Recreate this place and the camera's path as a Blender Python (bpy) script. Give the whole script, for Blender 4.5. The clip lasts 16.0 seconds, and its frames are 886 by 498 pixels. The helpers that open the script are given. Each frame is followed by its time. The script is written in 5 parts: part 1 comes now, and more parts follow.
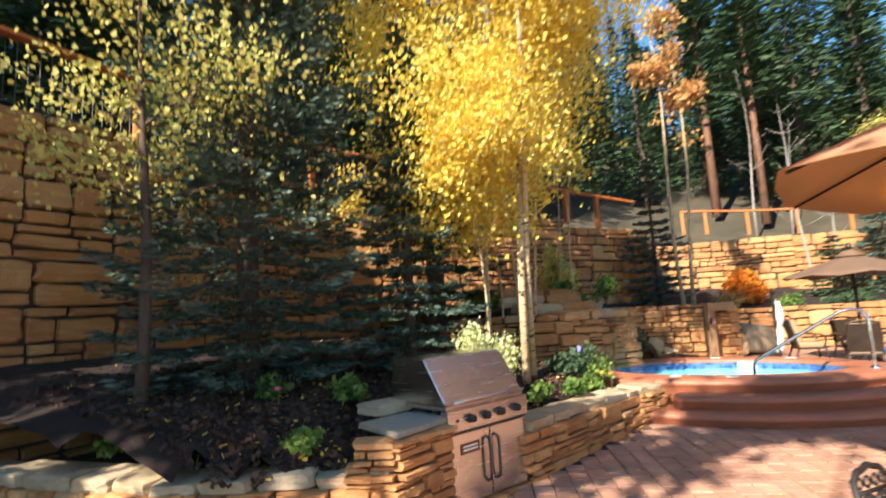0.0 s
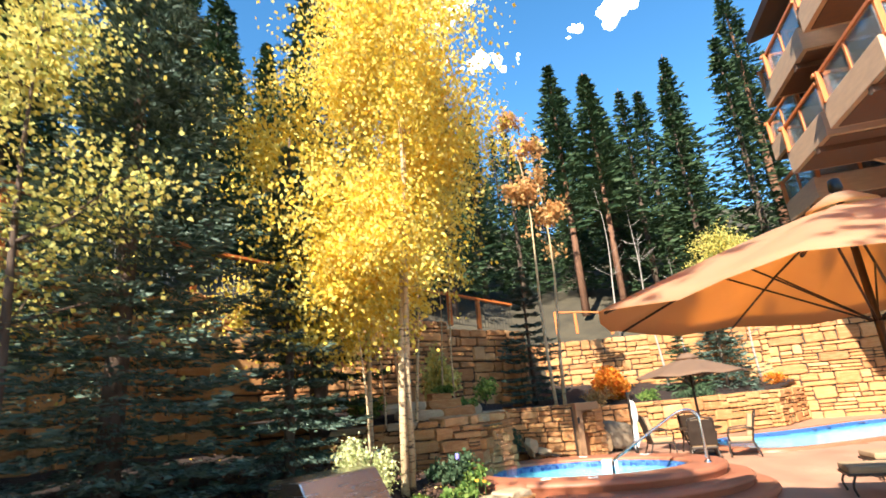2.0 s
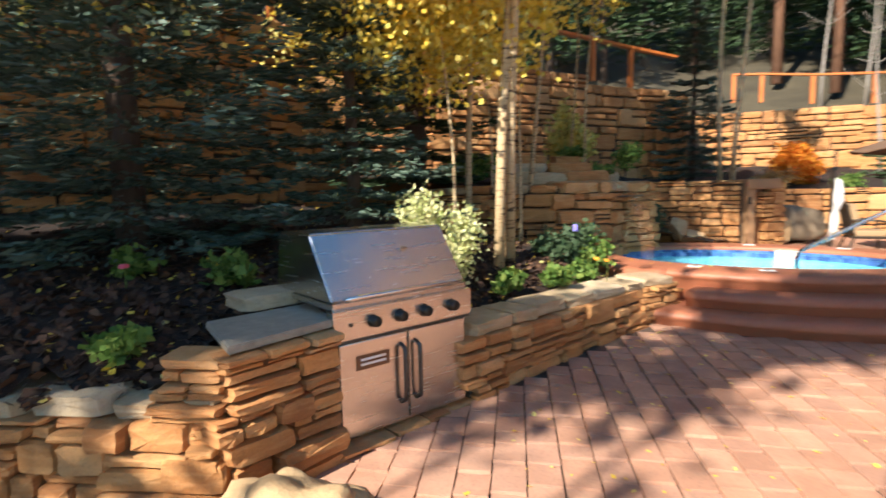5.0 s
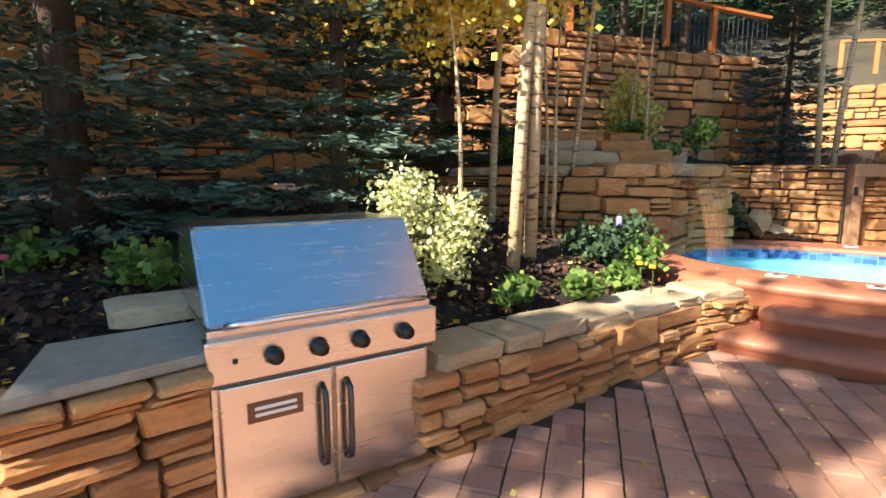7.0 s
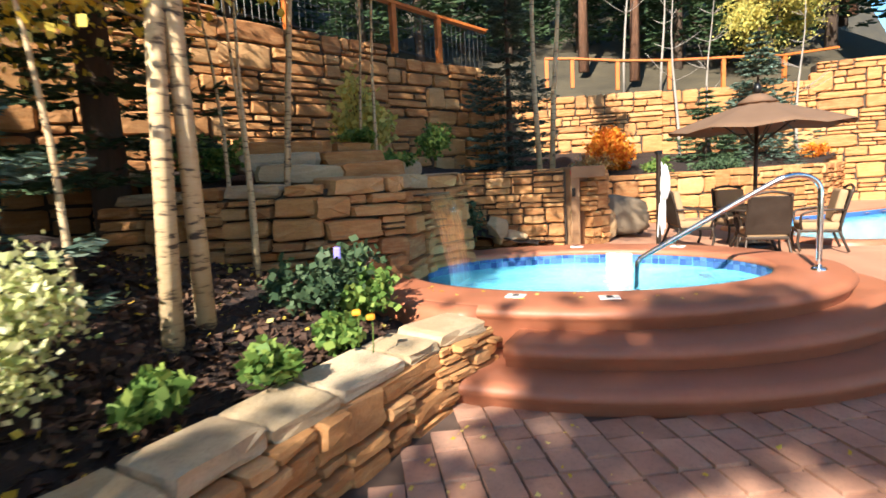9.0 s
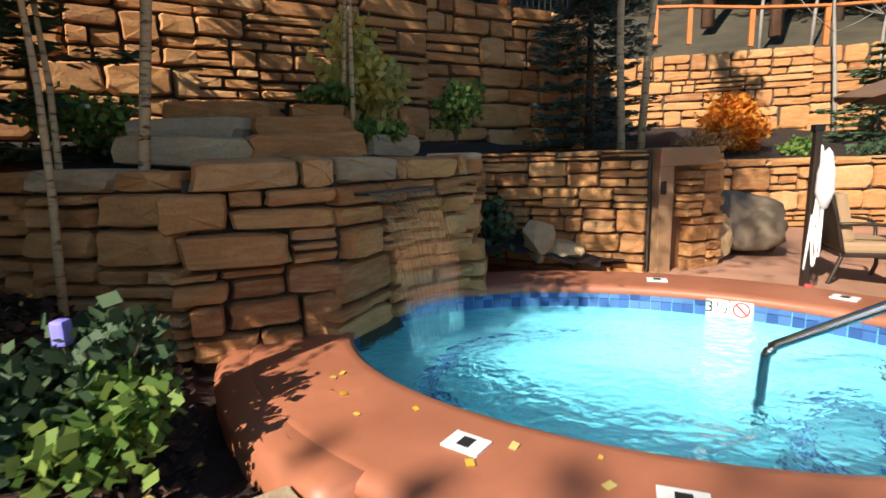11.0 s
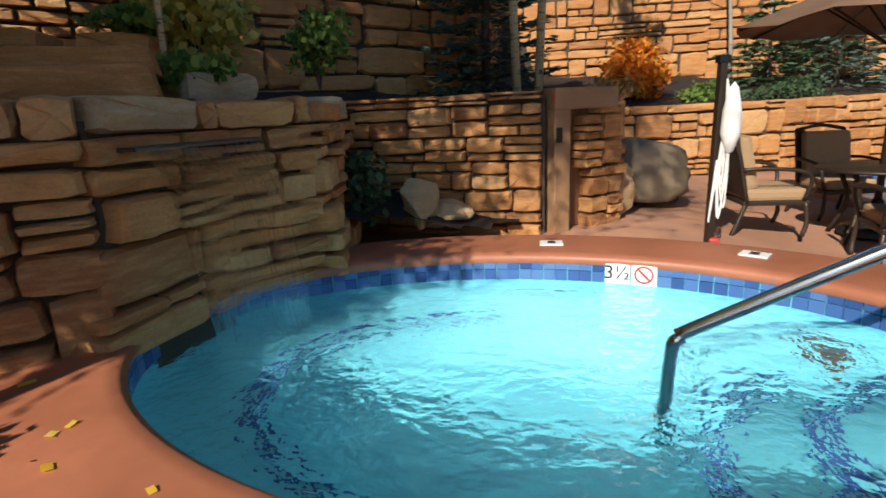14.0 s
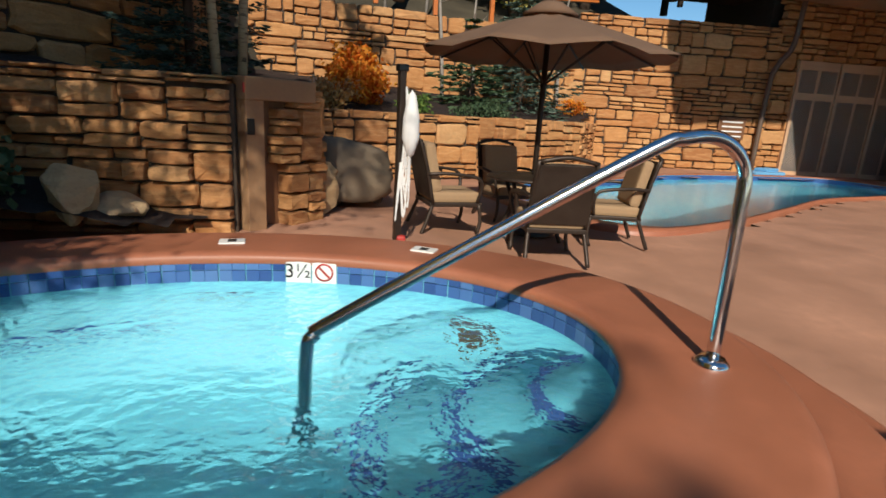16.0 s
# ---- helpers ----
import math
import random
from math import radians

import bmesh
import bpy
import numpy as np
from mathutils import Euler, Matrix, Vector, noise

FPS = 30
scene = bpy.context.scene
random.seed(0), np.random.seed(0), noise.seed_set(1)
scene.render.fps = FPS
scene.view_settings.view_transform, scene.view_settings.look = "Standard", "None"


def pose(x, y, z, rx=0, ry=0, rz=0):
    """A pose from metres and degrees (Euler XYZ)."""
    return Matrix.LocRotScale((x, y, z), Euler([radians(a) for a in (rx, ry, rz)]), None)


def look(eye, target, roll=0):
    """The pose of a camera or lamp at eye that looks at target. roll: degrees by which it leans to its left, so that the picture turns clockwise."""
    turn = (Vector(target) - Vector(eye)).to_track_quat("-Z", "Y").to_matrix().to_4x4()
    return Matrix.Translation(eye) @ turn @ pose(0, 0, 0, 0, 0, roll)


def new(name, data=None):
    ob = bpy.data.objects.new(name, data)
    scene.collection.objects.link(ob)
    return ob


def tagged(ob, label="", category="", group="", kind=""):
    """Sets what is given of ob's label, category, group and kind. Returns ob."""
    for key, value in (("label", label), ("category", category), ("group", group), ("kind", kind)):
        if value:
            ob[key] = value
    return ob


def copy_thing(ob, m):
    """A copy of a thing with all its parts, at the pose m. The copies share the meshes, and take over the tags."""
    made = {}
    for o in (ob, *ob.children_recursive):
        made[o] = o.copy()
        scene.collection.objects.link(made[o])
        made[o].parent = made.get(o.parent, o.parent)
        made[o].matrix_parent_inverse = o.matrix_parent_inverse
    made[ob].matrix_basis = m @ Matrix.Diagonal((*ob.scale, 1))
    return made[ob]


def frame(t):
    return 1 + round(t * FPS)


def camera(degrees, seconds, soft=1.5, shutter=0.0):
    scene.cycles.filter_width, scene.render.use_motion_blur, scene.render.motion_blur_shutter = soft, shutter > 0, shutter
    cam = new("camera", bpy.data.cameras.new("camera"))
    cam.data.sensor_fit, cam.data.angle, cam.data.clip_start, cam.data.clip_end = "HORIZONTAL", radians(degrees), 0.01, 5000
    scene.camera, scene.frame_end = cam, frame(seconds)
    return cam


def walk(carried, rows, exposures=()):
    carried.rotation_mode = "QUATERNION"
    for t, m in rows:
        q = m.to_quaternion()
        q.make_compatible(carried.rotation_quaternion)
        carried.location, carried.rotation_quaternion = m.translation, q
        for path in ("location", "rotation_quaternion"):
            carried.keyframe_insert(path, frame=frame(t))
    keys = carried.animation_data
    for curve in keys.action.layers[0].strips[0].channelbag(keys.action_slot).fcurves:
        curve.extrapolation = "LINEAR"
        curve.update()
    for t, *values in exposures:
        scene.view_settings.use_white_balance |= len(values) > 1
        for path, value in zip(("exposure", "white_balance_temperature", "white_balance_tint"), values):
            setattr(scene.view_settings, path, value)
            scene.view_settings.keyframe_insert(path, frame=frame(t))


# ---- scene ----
cam = camera(80.2, 16.0, soft=1.6, shutter=0.4)
PATH = [
    (0, (5.248, 0.174, 1.819), (4.434, 1.982, 2.079), -3.2),
    (0.5, (5.412, -0.617, 1.928), (4.797, 1.226, 2.399), -5.2),
    (1, (5.540, -0.694, 2.017), (5.040, 1.148, 2.616), -4.7),
    (1.5, (5.577, -0.591, 2.049), (5.174, 1.266, 2.671), -6.2),
    (2, (5.605, -0.374, 2.058), (5.221, 1.504, 2.627), -5.0),
    (2.5, (5.567, -0.030, 2.022), (5.192, 1.899, 2.394), -3.1),
    (3, (5.617, 0.358, 1.924), (5.185, 2.307, 2.055), -1.1),
    (3.5, (5.479, 0.899, 1.804), (5.125, 2.867, 1.762), 1.1),
    (4, (5.392, 1.425, 1.702), (5.034, 3.384, 1.516), -0.9),
    (4.5, (5.357, 1.900, 1.682), (4.739, 3.792, 1.485), -1.0),
    (5, (5.289, 2.320, 1.683), (4.355, 4.075, 1.470), -1.2),
    (5.2, (5.299, 2.478, 1.713), (4.249, 4.164, 1.476), -0.3),
    (7.3, (5.241, 3.898, 1.677), (4.098, 5.513, 1.386), 0.1),
    (7.5, (5.222, 4.011, 1.635), (4.188, 5.701, 1.360), -0.5),
    (8, (5.215, 4.476, 1.644), (4.440, 6.298, 1.360), 0.0),
    (8.5, (5.248, 4.896, 1.666), (4.691, 6.799, 1.408), -1.9),
    (9, (5.265, 5.363, 1.739), (4.884, 7.309, 1.476), -3.2),
    (9.5, (5.275, 6.272, 1.777), (4.911, 8.213, 1.462), -1.7),
    (9.7, (5.334, 6.677, 1.828), (4.917, 8.603, 1.485), -0.5),
    (11.8, (5.781, 8.855, 1.765), (4.931, 10.631, 1.415), -2.5),
    (12, (5.807, 8.963, 1.710), (4.951, 10.734, 1.345), -1.8),
    (12.5, (5.908, 9.197, 1.641), (5.131, 11.001, 1.264), -2.5),
    (13, (5.904, 9.263, 1.665), (5.251, 11.095, 1.197), -2.5),
    (13.5, (5.870, 9.319, 1.653), (5.315, 11.176, 1.160), -2.3),
    (14, (5.853, 9.390, 1.669), (5.397, 11.270, 1.162), -2.8),
    (14.5, (5.808, 9.377, 1.690), (5.580, 11.293, 1.164), -1.8),
    (15, (5.865, 9.414, 1.795), (5.956, 11.325, 1.213), -2.0),
    (15.5, (6.069, 9.549, 1.683), (6.478, 11.435, 1.157), 1.2),
    (16, (6.324, 9.546, 1.604), (6.799, 11.424, 1.107), 3.4),
]
walk(cam, [(t, look(eye, target, roll)) for t, eye, target, roll in PATH], [(0, 1.55), (1.0, 1.75), (2.0, 1.75), (3.0, 1.6), (5.0, 1.35), (7.3, 1.8), (8.2, 1.8), (9.0, 1.6), (9.7, 1.35), (11.8, 0.8), (13.0, 0.7), (14.0, 0.45), (16.0, 0.05)])

# ---- world, sun ----
SUN_AZ, SUN_EL = math.atan2(-0.97, -0.25), radians(36)      # the sun stands behind the walk, a little to the -x side
world = bpy.data.worlds.new("sky")
scene.world = world
world.use_nodes = True
wn = world.node_tree
wn.nodes.clear()
w_out = wn.nodes.new("ShaderNodeOutputWorld")
w_bg = wn.nodes.new("ShaderNodeBackground")
w_sky = wn.nodes.new("ShaderNodeTexSky")
w_sky.sky_type = "NISHITA"
w_sky.sun_disc = False
w_sky.sun_elevation = SUN_EL
w_sky.sun_rotation = math.pi / 2 - SUN_AZ
w_sky.altitude = 1500
w_sky.dust_density = 0.2
w_sky.ozone_density = 1.0
w_hue = wn.nodes.new("ShaderNodeHueSaturation")
w_hue.inputs["Saturation"].default_value = 1.28
w_hue.inputs["Hue"].default_value = 0.492
w_bg.inputs["Strength"].default_value = 0.11
wn.links.new(w_sky.outputs[0], w_hue.inputs["Color"])
wn.links.new(w_hue.outputs[0], w_bg.inputs["Color"])
wn.links.new(w_bg.outputs[0], w_out.inputs[0])

sun_data = bpy.data.lights.new("sun", "SUN")
sun_data.energy = 5.0
sun_data.angle = radians(0.53)
sun_data.color = (1.0, 0.92, 0.79)
sun = new("sun", sun_data)
sun.matrix_world = look((math.cos(SUN_AZ) * 40, math.sin(SUN_AZ) * 40, 40 * math.tan(SUN_EL)), (0, 0, 0))

# ---- materials ----


class Nodes:
    """A material's node tree with short calls."""

    def __init__(self, name):
        self.mat = bpy.data.materials.new(name)
        self.mat.use_nodes = True
        self.t = self.mat.node_tree
        self.t.nodes.clear()
        self.out = self.t.nodes.new("ShaderNodeOutputMaterial")
        self.bsdf = self.t.nodes.new("ShaderNodeBsdfPrincipled")
        self.t.links.new(self.bsdf.outputs[0], self.out.inputs[0])

    def node(self, kind, **props):
        n = self.t.nodes.new(kind)
        for k, v in props.items():
            if k in n.inputs:
                n.inputs[k].default_value = v
        return n

    def link(self, a, b):
        self.t.links.new(a, b)

    def coords(self, scale=(1, 1, 1)):
        c = self.t.nodes.new("ShaderNodeTexCoord")
        m = self.t.nodes.new("ShaderNodeMapping")
        m.inputs["Scale"].default_value = scale
        self.link(c.outputs["Object"], m.inputs[0])
        return m.outputs[0]

    def noise(self, vec, scale, detail=4, rough=0.6):
        n = self.node("ShaderNodeTexNoise", Scale=scale, Detail=detail, Roughness=rough)
        self.link(vec, n.inputs["Vector"])
        return n.outputs["Fac"]

    def ramp(self, fac, stops):
        r = self.t.nodes.new("ShaderNodeValToRGB")
        els = r.color_ramp.elements
        while len(els) < len(stops):
            els.new(0.5)
        for e, (p, c) in zip(els, stops):
            e.position, e.color = p, (*c, 1)
        self.link(fac, r.inputs[0])
        return r.outputs[0]

    def mix(self, fac, a, b, mode="MIX"):
        m = self.t.nodes.new("ShaderNodeMix")
        m.data_type, m.blend_type = "RGBA", mode
        if isinstance(fac, float):
            m.inputs[0].default_value = fac
        else:
            self.link(fac, m.inputs[0])
        for v, i in ((a, 6), (b, 7)):
            if isinstance(v, tuple):
                m.inputs[i].default_value = (*v, 1)
            else:
                self.link(v, m.inputs[i])
        return m.outputs[2]

    def bump(self, height, strength, distance):
        b = self.node("ShaderNodeBump", Strength=strength, Distance=distance)
        self.link(height, b.inputs["Height"])
        self.link(b.outputs[0], self.bsdf.inputs["Normal"])

    def base(self, c):
        if isinstance(c, tuple):
            self.bsdf.inputs["Base Color"].default_value = (*c, 1)
        else:
            self.link(c, self.bsdf.inputs["Base Color"])

    def set(self, **kw):
        for k, v in kw.items():
            self.bsdf.inputs[k.replace("_", " ")].default_value = v
        return self.mat


def plain(name, colour, rough=0.6, metal=0.0, vary=0.12, scale=6.0, bump=0.15, dist=0.004, stretch=(1, 1, 1)):
    n = Nodes(name)
    v = n.coords(stretch)
    a, b = n.noise(v, scale), n.noise(v, scale * 7)
    dark = tuple(c * (1 - 2 * vary) for c in colour)
    light = tuple(min(1, c * (1 + vary)) for c in colour)
    c1 = n.ramp(a, [(0.3, dark), (0.7, light)])
    c2 = n.mix(b, c1, tuple(c * (1 - vary) for c in colour))
    n.base(c2)
    n.bump(b, bump, dist)
    r = n.ramp(a, [(0.3, (rough * 0.85,) * 3), (0.7, (min(1, rough * 1.15),) * 3)])
    n.link(r, n.bsdf.inputs["Roughness"])
    return n.set(Metallic=metal)


def pieces(name, stops, rough=0.85, island=False, scale=5.0, bump=0.8, dist=0.022, grime=(0.10, 0.07, 0.045)):
    """Stone or paver: one tone a piece, strata and stains within it."""
    n = Nodes(name)
    if island:
        g = n.t.nodes.new("ShaderNodeNewGeometry")
        rnd = g.outputs["Random Per Island"]
    else:
        g = n.t.nodes.new("ShaderNodeObjectInfo")
        rnd = g.outputs["Random"]
    c = n.t.nodes.new("ShaderNodeTexCoord")
    geo = n.t.nodes.new("ShaderNodeNewGeometry")
    vec = geo.outputs["Position"]
    tone = n.ramp(rnd, stops)
    a = n.noise(vec, scale, 5, 0.65)
    m = n.t.nodes.new("ShaderNodeMapping")
    m.inputs["Scale"].default_value = (1, 1, 6)
    n.link(vec, m.inputs[0])
    strata = n.noise(m.outputs[0], scale * 0.9, 4, 0.6)
    fine = n.noise(vec, scale * 9, 4, 0.7)
    c1 = n.mix(n.ramp(a, [(0.35, (0, 0, 0)), (0.75, (0.55,) * 3)]), tone, tuple(x * 0.7 for x in stops[1][1]))
    c2 = n.mix(n.ramp(strata, [(0.45, (0, 0, 0)), (0.7, (0.4,) * 3)]), c1, tuple(min(1, x * 1.15) for x in stops[-1][1]))
    c3 = n.mix(n.ramp(fine, [(0.5, (0, 0, 0)), (0.8, (0.45,) * 3)]), c2, grime)
    n.base(c3)
    h = n.mix(0.5, a, fine)
    n.bump(h, bump, dist)
    return n.set(Roughness=rough)


SAND = [(0.0, (0.27, 0.105, 0.035)), (0.25, (0.46, 0.20, 0.065)), (0.5, (0.53, 0.265, 0.095)), (0.75, (0.41, 0.165, 0.05)), (1.0, (0.59, 0.34, 0.15))]
M_STONE = pieces("sandstone", SAND)
M_STONE_FAR = pieces("sandstone_far", SAND, island=True, scale=3.0)
M_CAP = pieces("pale_cap_stone", [(0.0, (0.38, 0.26, 0.14)), (0.4, (0.47, 0.35, 0.21)), (0.7, (0.41, 0.29, 0.17)), (1.0, (0.52, 0.41, 0.28))])
M_BOULDER = pieces("boulder_sandstone", [(0.0, (0.42, 0.27, 0.13)), (0.5, (0.48, 0.32, 0.17)), (1.0, (0.52, 0.37, 0.21))], scale=3, dist=0.02)
M_MORTAR = plain("dark_joint", (0.075, 0.052, 0.035), 0.95, vary=0.3)
M_PAVER = pieces("clay_paver", [(0.0, (0.34, 0.175, 0.115)), (0.3, (0.46, 0.24, 0.155)), (0.6, (0.38, 0.21, 0.15)), (1.0, (0.53, 0.30, 0.20))], scale=4, bump=0.35, dist=0.005, grime=(0.12, 0.09, 0.075))
M_PAVER_FAR = pieces("clay_paver_far", [(0.0, (0.34, 0.175, 0.115)), (0.3, (0.46, 0.24, 0.155)), (0.6, (0.38, 0.21, 0.15)), (1.0, (0.53, 0.30, 0.20))], island=True, scale=4, bump=0.3, dist=0.005, grime=(0.12, 0.09, 0.075))
M_SANDBED = plain("joint_sand", (0.10, 0.062, 0.045), 0.95, vary=0.25)
M_DECK = plain("stamped_concrete", (0.44, 0.225, 0.14), 0.75, vary=0.2, scale=1.3, bump=0.3, dist=0.006)
M_COPING = plain("terracotta_concrete", (0.38, 0.135, 0.07), 0.5, vary=0.17, scale=2.2, bump=0.25, dist=0.003)
M_SOIL = plain("bark_mulch", (0.030, 0.014, 0.009), 0.95, vary=0.4, scale=9, bump=1.0, dist=0.03)
M_HILL = plain("hillside_duff", (0.075, 0.06, 0.035), 0.95, vary=0.35, scale=0.8, bump=0.8, dist=0.05)
M_MULCH = pieces("mulch_chip", [(0.0, (0.022, 0.010, 0.006)), (0.4, (0.055, 0.022, 0.012)), (0.75, (0.035, 0.017, 0.010)), (1.0, (0.15, 0.075, 0.04))], island=True, bump=0.2)
M_PLASTER = plain("pool_plaster", (0.11, 0.42, 0.53), 0.6, vary=0.05, scale=2, bump=0.05)
M_STEEL = plain("brushed_steel", (0.68, 0.65, 0.61), 0.25, 1.0, vary=0.04, scale=3, bump=0.03, dist=0.001, stretch=(1, 1, 30))
M_CHROME = plain("polished_steel", (0.74, 0.74, 0.74), 0.13, 1.0, vary=0.03, scale=8, bump=0.02, dist=0.001)
M_DARKSTEEL = plain("dark_steel", (0.10, 0.10, 0.10), 0.4, 0.8, vary=0.1)
M_BLACK = plain("black_plastic", (0.008, 0.008, 0.008), 0.35)
M_GRANITE = plain("flagstone_slab", (0.42, 0.37, 0.30), 0.5, vary=0.25, scale=14, bump=0.15)
M_IRON = plain("cast_iron", (0.045, 0.04, 0.036), 0.42, 0.6, vary=0.25, scale=20, bump=0.3)
M_BRONZE = plain("bronze_frame", (0.055, 0.038, 0.028), 0.45, 0.5, vary=0.2)
M_CUSHION = plain("tan_cushion", (0.34, 0.22, 0.12), 0.9, vary=0.08, scale=30, bump=0.2)
M_STUCCO = plain("brown_stucco", (0.36, 0.20, 0.10), 0.9, vary=0.1, scale=30, bump=0.5)
M_WOODDOOR = plain("stained_door", (0.20, 0.085, 0.035), 0.6, vary=0.2, scale=3, stretch=(8, 8, 1))
M_ORANGEWOOD = plain("orange_stained_wood", (0.60, 0.17, 0.035), 0.5, vary=0.15, scale=3, stretch=(6, 6, 1))
M_SIDING = plain("cedar_siding", (0.42, 0.20, 0.10), 0.7, vary=0.2, scale=2, stretch=(1, 1, 9))
M_SIDING_PALE = plain("tan_fascia", (0.56, 0.35, 0.21), 0.75, vary=0.12, scale=2, stretch=(1, 1, 5))
M_DARKWOOD = plain("dark_soffit", (0.17, 0.08, 0.045), 0.8, vary=0.2)
M_ROOF = plain("grey_roof", (0.25, 0.23, 0.21), 0.8)
M_WHITE = plain("white_net", (0.75, 0.74, 0.72), 0.8, vary=0.08)
M_TARP = plain("tan_cover", (0.24, 0.18, 0.12), 0.85, vary=0.15, scale=4, bump=0.4, dist=0.02)
M_SIGNRED = plain("red_sign", (0.45, 0.04, 0.03), 0.5)
M_TILEWHITE = plain("white_tile", (0.80, 0.80, 0.77), 0.2, vary=0.04)
M_INK = plain("black_ink", (0.02, 0.02, 0.02), 0.5)
M_RAILPIPE = plain("brown_pipe", (0.13, 0.085, 0.06), 0.5)
M_BLUETOWEL = plain("blue_vinyl", (0.16, 0.42, 0.70), 0.5)
M_BARK = plain("conifer_bark", (0.13, 0.085, 0.06), 0.95, vary=0.3, scale=8, bump=0.9, dist=0.02, stretch=(3, 3, 0.6))
M_REDBARK = plain("pine_bark", (0.26, 0.125, 0.07), 0.95, vary=0.3, scale=5, bump=0.9, dist=0.03, stretch=(3, 3, 0.6))


def tile_blue():
    n = Nodes("cobalt_tile")
    g = n.t.nodes.new("ShaderNodeObjectInfo")
    n.base(n.ramp(g.outputs["Random"], [(0.0, (0.03, 0.07, 0.22)), (0.5, (0.05, 0.12, 0.33)), (1.0, (0.10, 0.20, 0.42))]))
    return n.set(Roughness=0.18)


M_TILE = tile_blue()


def aspen_bark():
    n = Nodes("aspen_bark")
    v = n.coords((1.5, 1.5, 7))
    a = n.noise(v, 5, 4, 0.6)
    v2 = n.coords((1, 1, 1))
    b = n.noise(v2, 2.5, 3)
    c = n.ramp(a, [(0.36, (0.06, 0.045, 0.035)), (0.44, (0.50, 0.36, 0.20)), (1.0, (0.62, 0.50, 0.33))])
    n.base(n.mix(n.ramp(b, [(0.4, (0, 0, 0)), (0.8, (0.5,) * 3)]), c, (0.42, 0.27, 0.12)))
    n.bump(a, 0.4, 0.01)
    return n.set(Roughness=0.8)


M_ASPEN = aspen_bark()
M_GREYBARK = plain("bare_grey_twig", (0.34, 0.30, 0.26), 0.9, vary=0.2)


def leaf(name, stops, through_light=0.35, rough=0.55):
    """Foliage: a tone a leaf, and light that comes through it."""
    n = Nodes(name)
    g = n.t.nodes.new("ShaderNodeNewGeometry")
    col = n.ramp(g.outputs["Random Per Island"], stops)
    n.base(col)
    n.set(Roughness=rough, Specular_IOR_Level=0.15)
    tr = n.t.nodes.new("ShaderNodeBsdfTranslucent")
    n.link(col, tr.inputs[0])
    mx = n.t.nodes.new("ShaderNodeMixShader")
    mx.inputs[0].default_value = through_light
    n.link(n.bsdf.outputs[0], mx.inputs[1])
    n.link(tr.outputs[0], mx.inputs[2])
    n.link(mx.outputs[0], n.out.inputs[0])
    return n.mat


M_GOLD = leaf("golden_leaf", [(0.0, (0.66, 0.42, 0.04)), (0.3, (0.80, 0.60, 0.09)), (0.7, (0.85, 0.70, 0.17)), (1.0, (0.74, 0.68, 0.26))], 0.45)
M_PALEGOLD = leaf("pale_gold_leaf", [(0.0, (0.60, 0.48, 0.10)), (0.5, (0.72, 0.62, 0.20)), (1.0, (0.42, 0.46, 0.14))], 0.45)
M_ORANGE = leaf("orange_leaf", [(0.0, (0.60, 0.13, 0.02)), (0.5, (0.75, 0.27, 0.03)), (1.0, (0.80, 0.42, 0.06))], 0.45)
M_RUST = leaf("rust_leaf", [(0.0, (0.45, 0.20, 0.07)), (0.5, (0.60, 0.33, 0.12)), (1.0, (0.55, 0.40, 0.18))], 0.4)
M_SPRUCE = leaf("spruce_needles", [(0.0, (0.022, 0.042, 0.02)), (0.5, (0.04, 0.07, 0.034)), (1.0, (0.07, 0.11, 0.055))], 0.12)
M_BLUESPRUCE = leaf("blue_spruce_needles", [(0.0, (0.035, 0.06, 0.042)), (0.5, (0.075, 0.115, 0.085)), (1.0, (0.15, 0.20, 0.16))], 0.12)
M_FOREST = leaf("forest_needles", [(0.0, (0.022, 0.045, 0.022)), (0.5, (0.045, 0.08, 0.035)), (1.0, (0.06, 0.09, 0.04))], 0.12)
M_GREEN = leaf("herb_leaf", [(0.0, (0.06, 0.13, 0.03)), (0.5, (0.13, 0.22, 0.05)), (1.0, (0.26, 0.33, 0.08))], 0.35)
M_PALEGREEN = leaf("variegated_leaf", [(0.0, (0.35, 0.42, 0.14)), (0.5, (0.60, 0.60, 0.28)), (1.0, (0.72, 0.70, 0.42))], 0.35)
M_DARKLEAF = leaf("dark_evergreen_leaf", [(0.0, (0.03, 0.06, 0.03)), (1.0, (0.08, 0.12, 0.06))], 0.15)


def water(name, tint, wave, strength):
    n = Nodes(name)
    geo = n.t.nodes.new("ShaderNodeNewGeometry")
    a = n.noise(geo.outputs["Position"], wave, 3, 0.5)
    b = n.noise(geo.outputs["Position"], wave * 3.1, 2, 0.5)
    n.bump(n.mix(0.4, a, b), strength, 0.11)
    n.base(tint)
    return n.set(Roughness=0.03, IOR=1.33, Transmission_Weight=1.0)


M_WATER = water("spa_water", (0.80, 0.96, 0.98), 4.6, 1.0)
M_POOLWATER = water("pool_water", (0.80, 0.96, 0.99), 2.0, 0.25)


def sheet_water():
    n = Nodes("falling_water")
    v = n.coords((14, 14, 0.8))
    a = n.noise(v, 2.0, 3)
    n.base((0.95, 0.97, 0.97))
    n.bump(a, 0.6, 0.02)
    n.set(Roughness=0.08, IOR=1.2, Transmission_Weight=1.0)
    n.link(n.ramp(a, [(0.35, (0.25,) * 3), (0.7, (0.8,) * 3)]), n.bsdf.inputs["Alpha"])
    return n.mat


M_FALL = sheet_water()


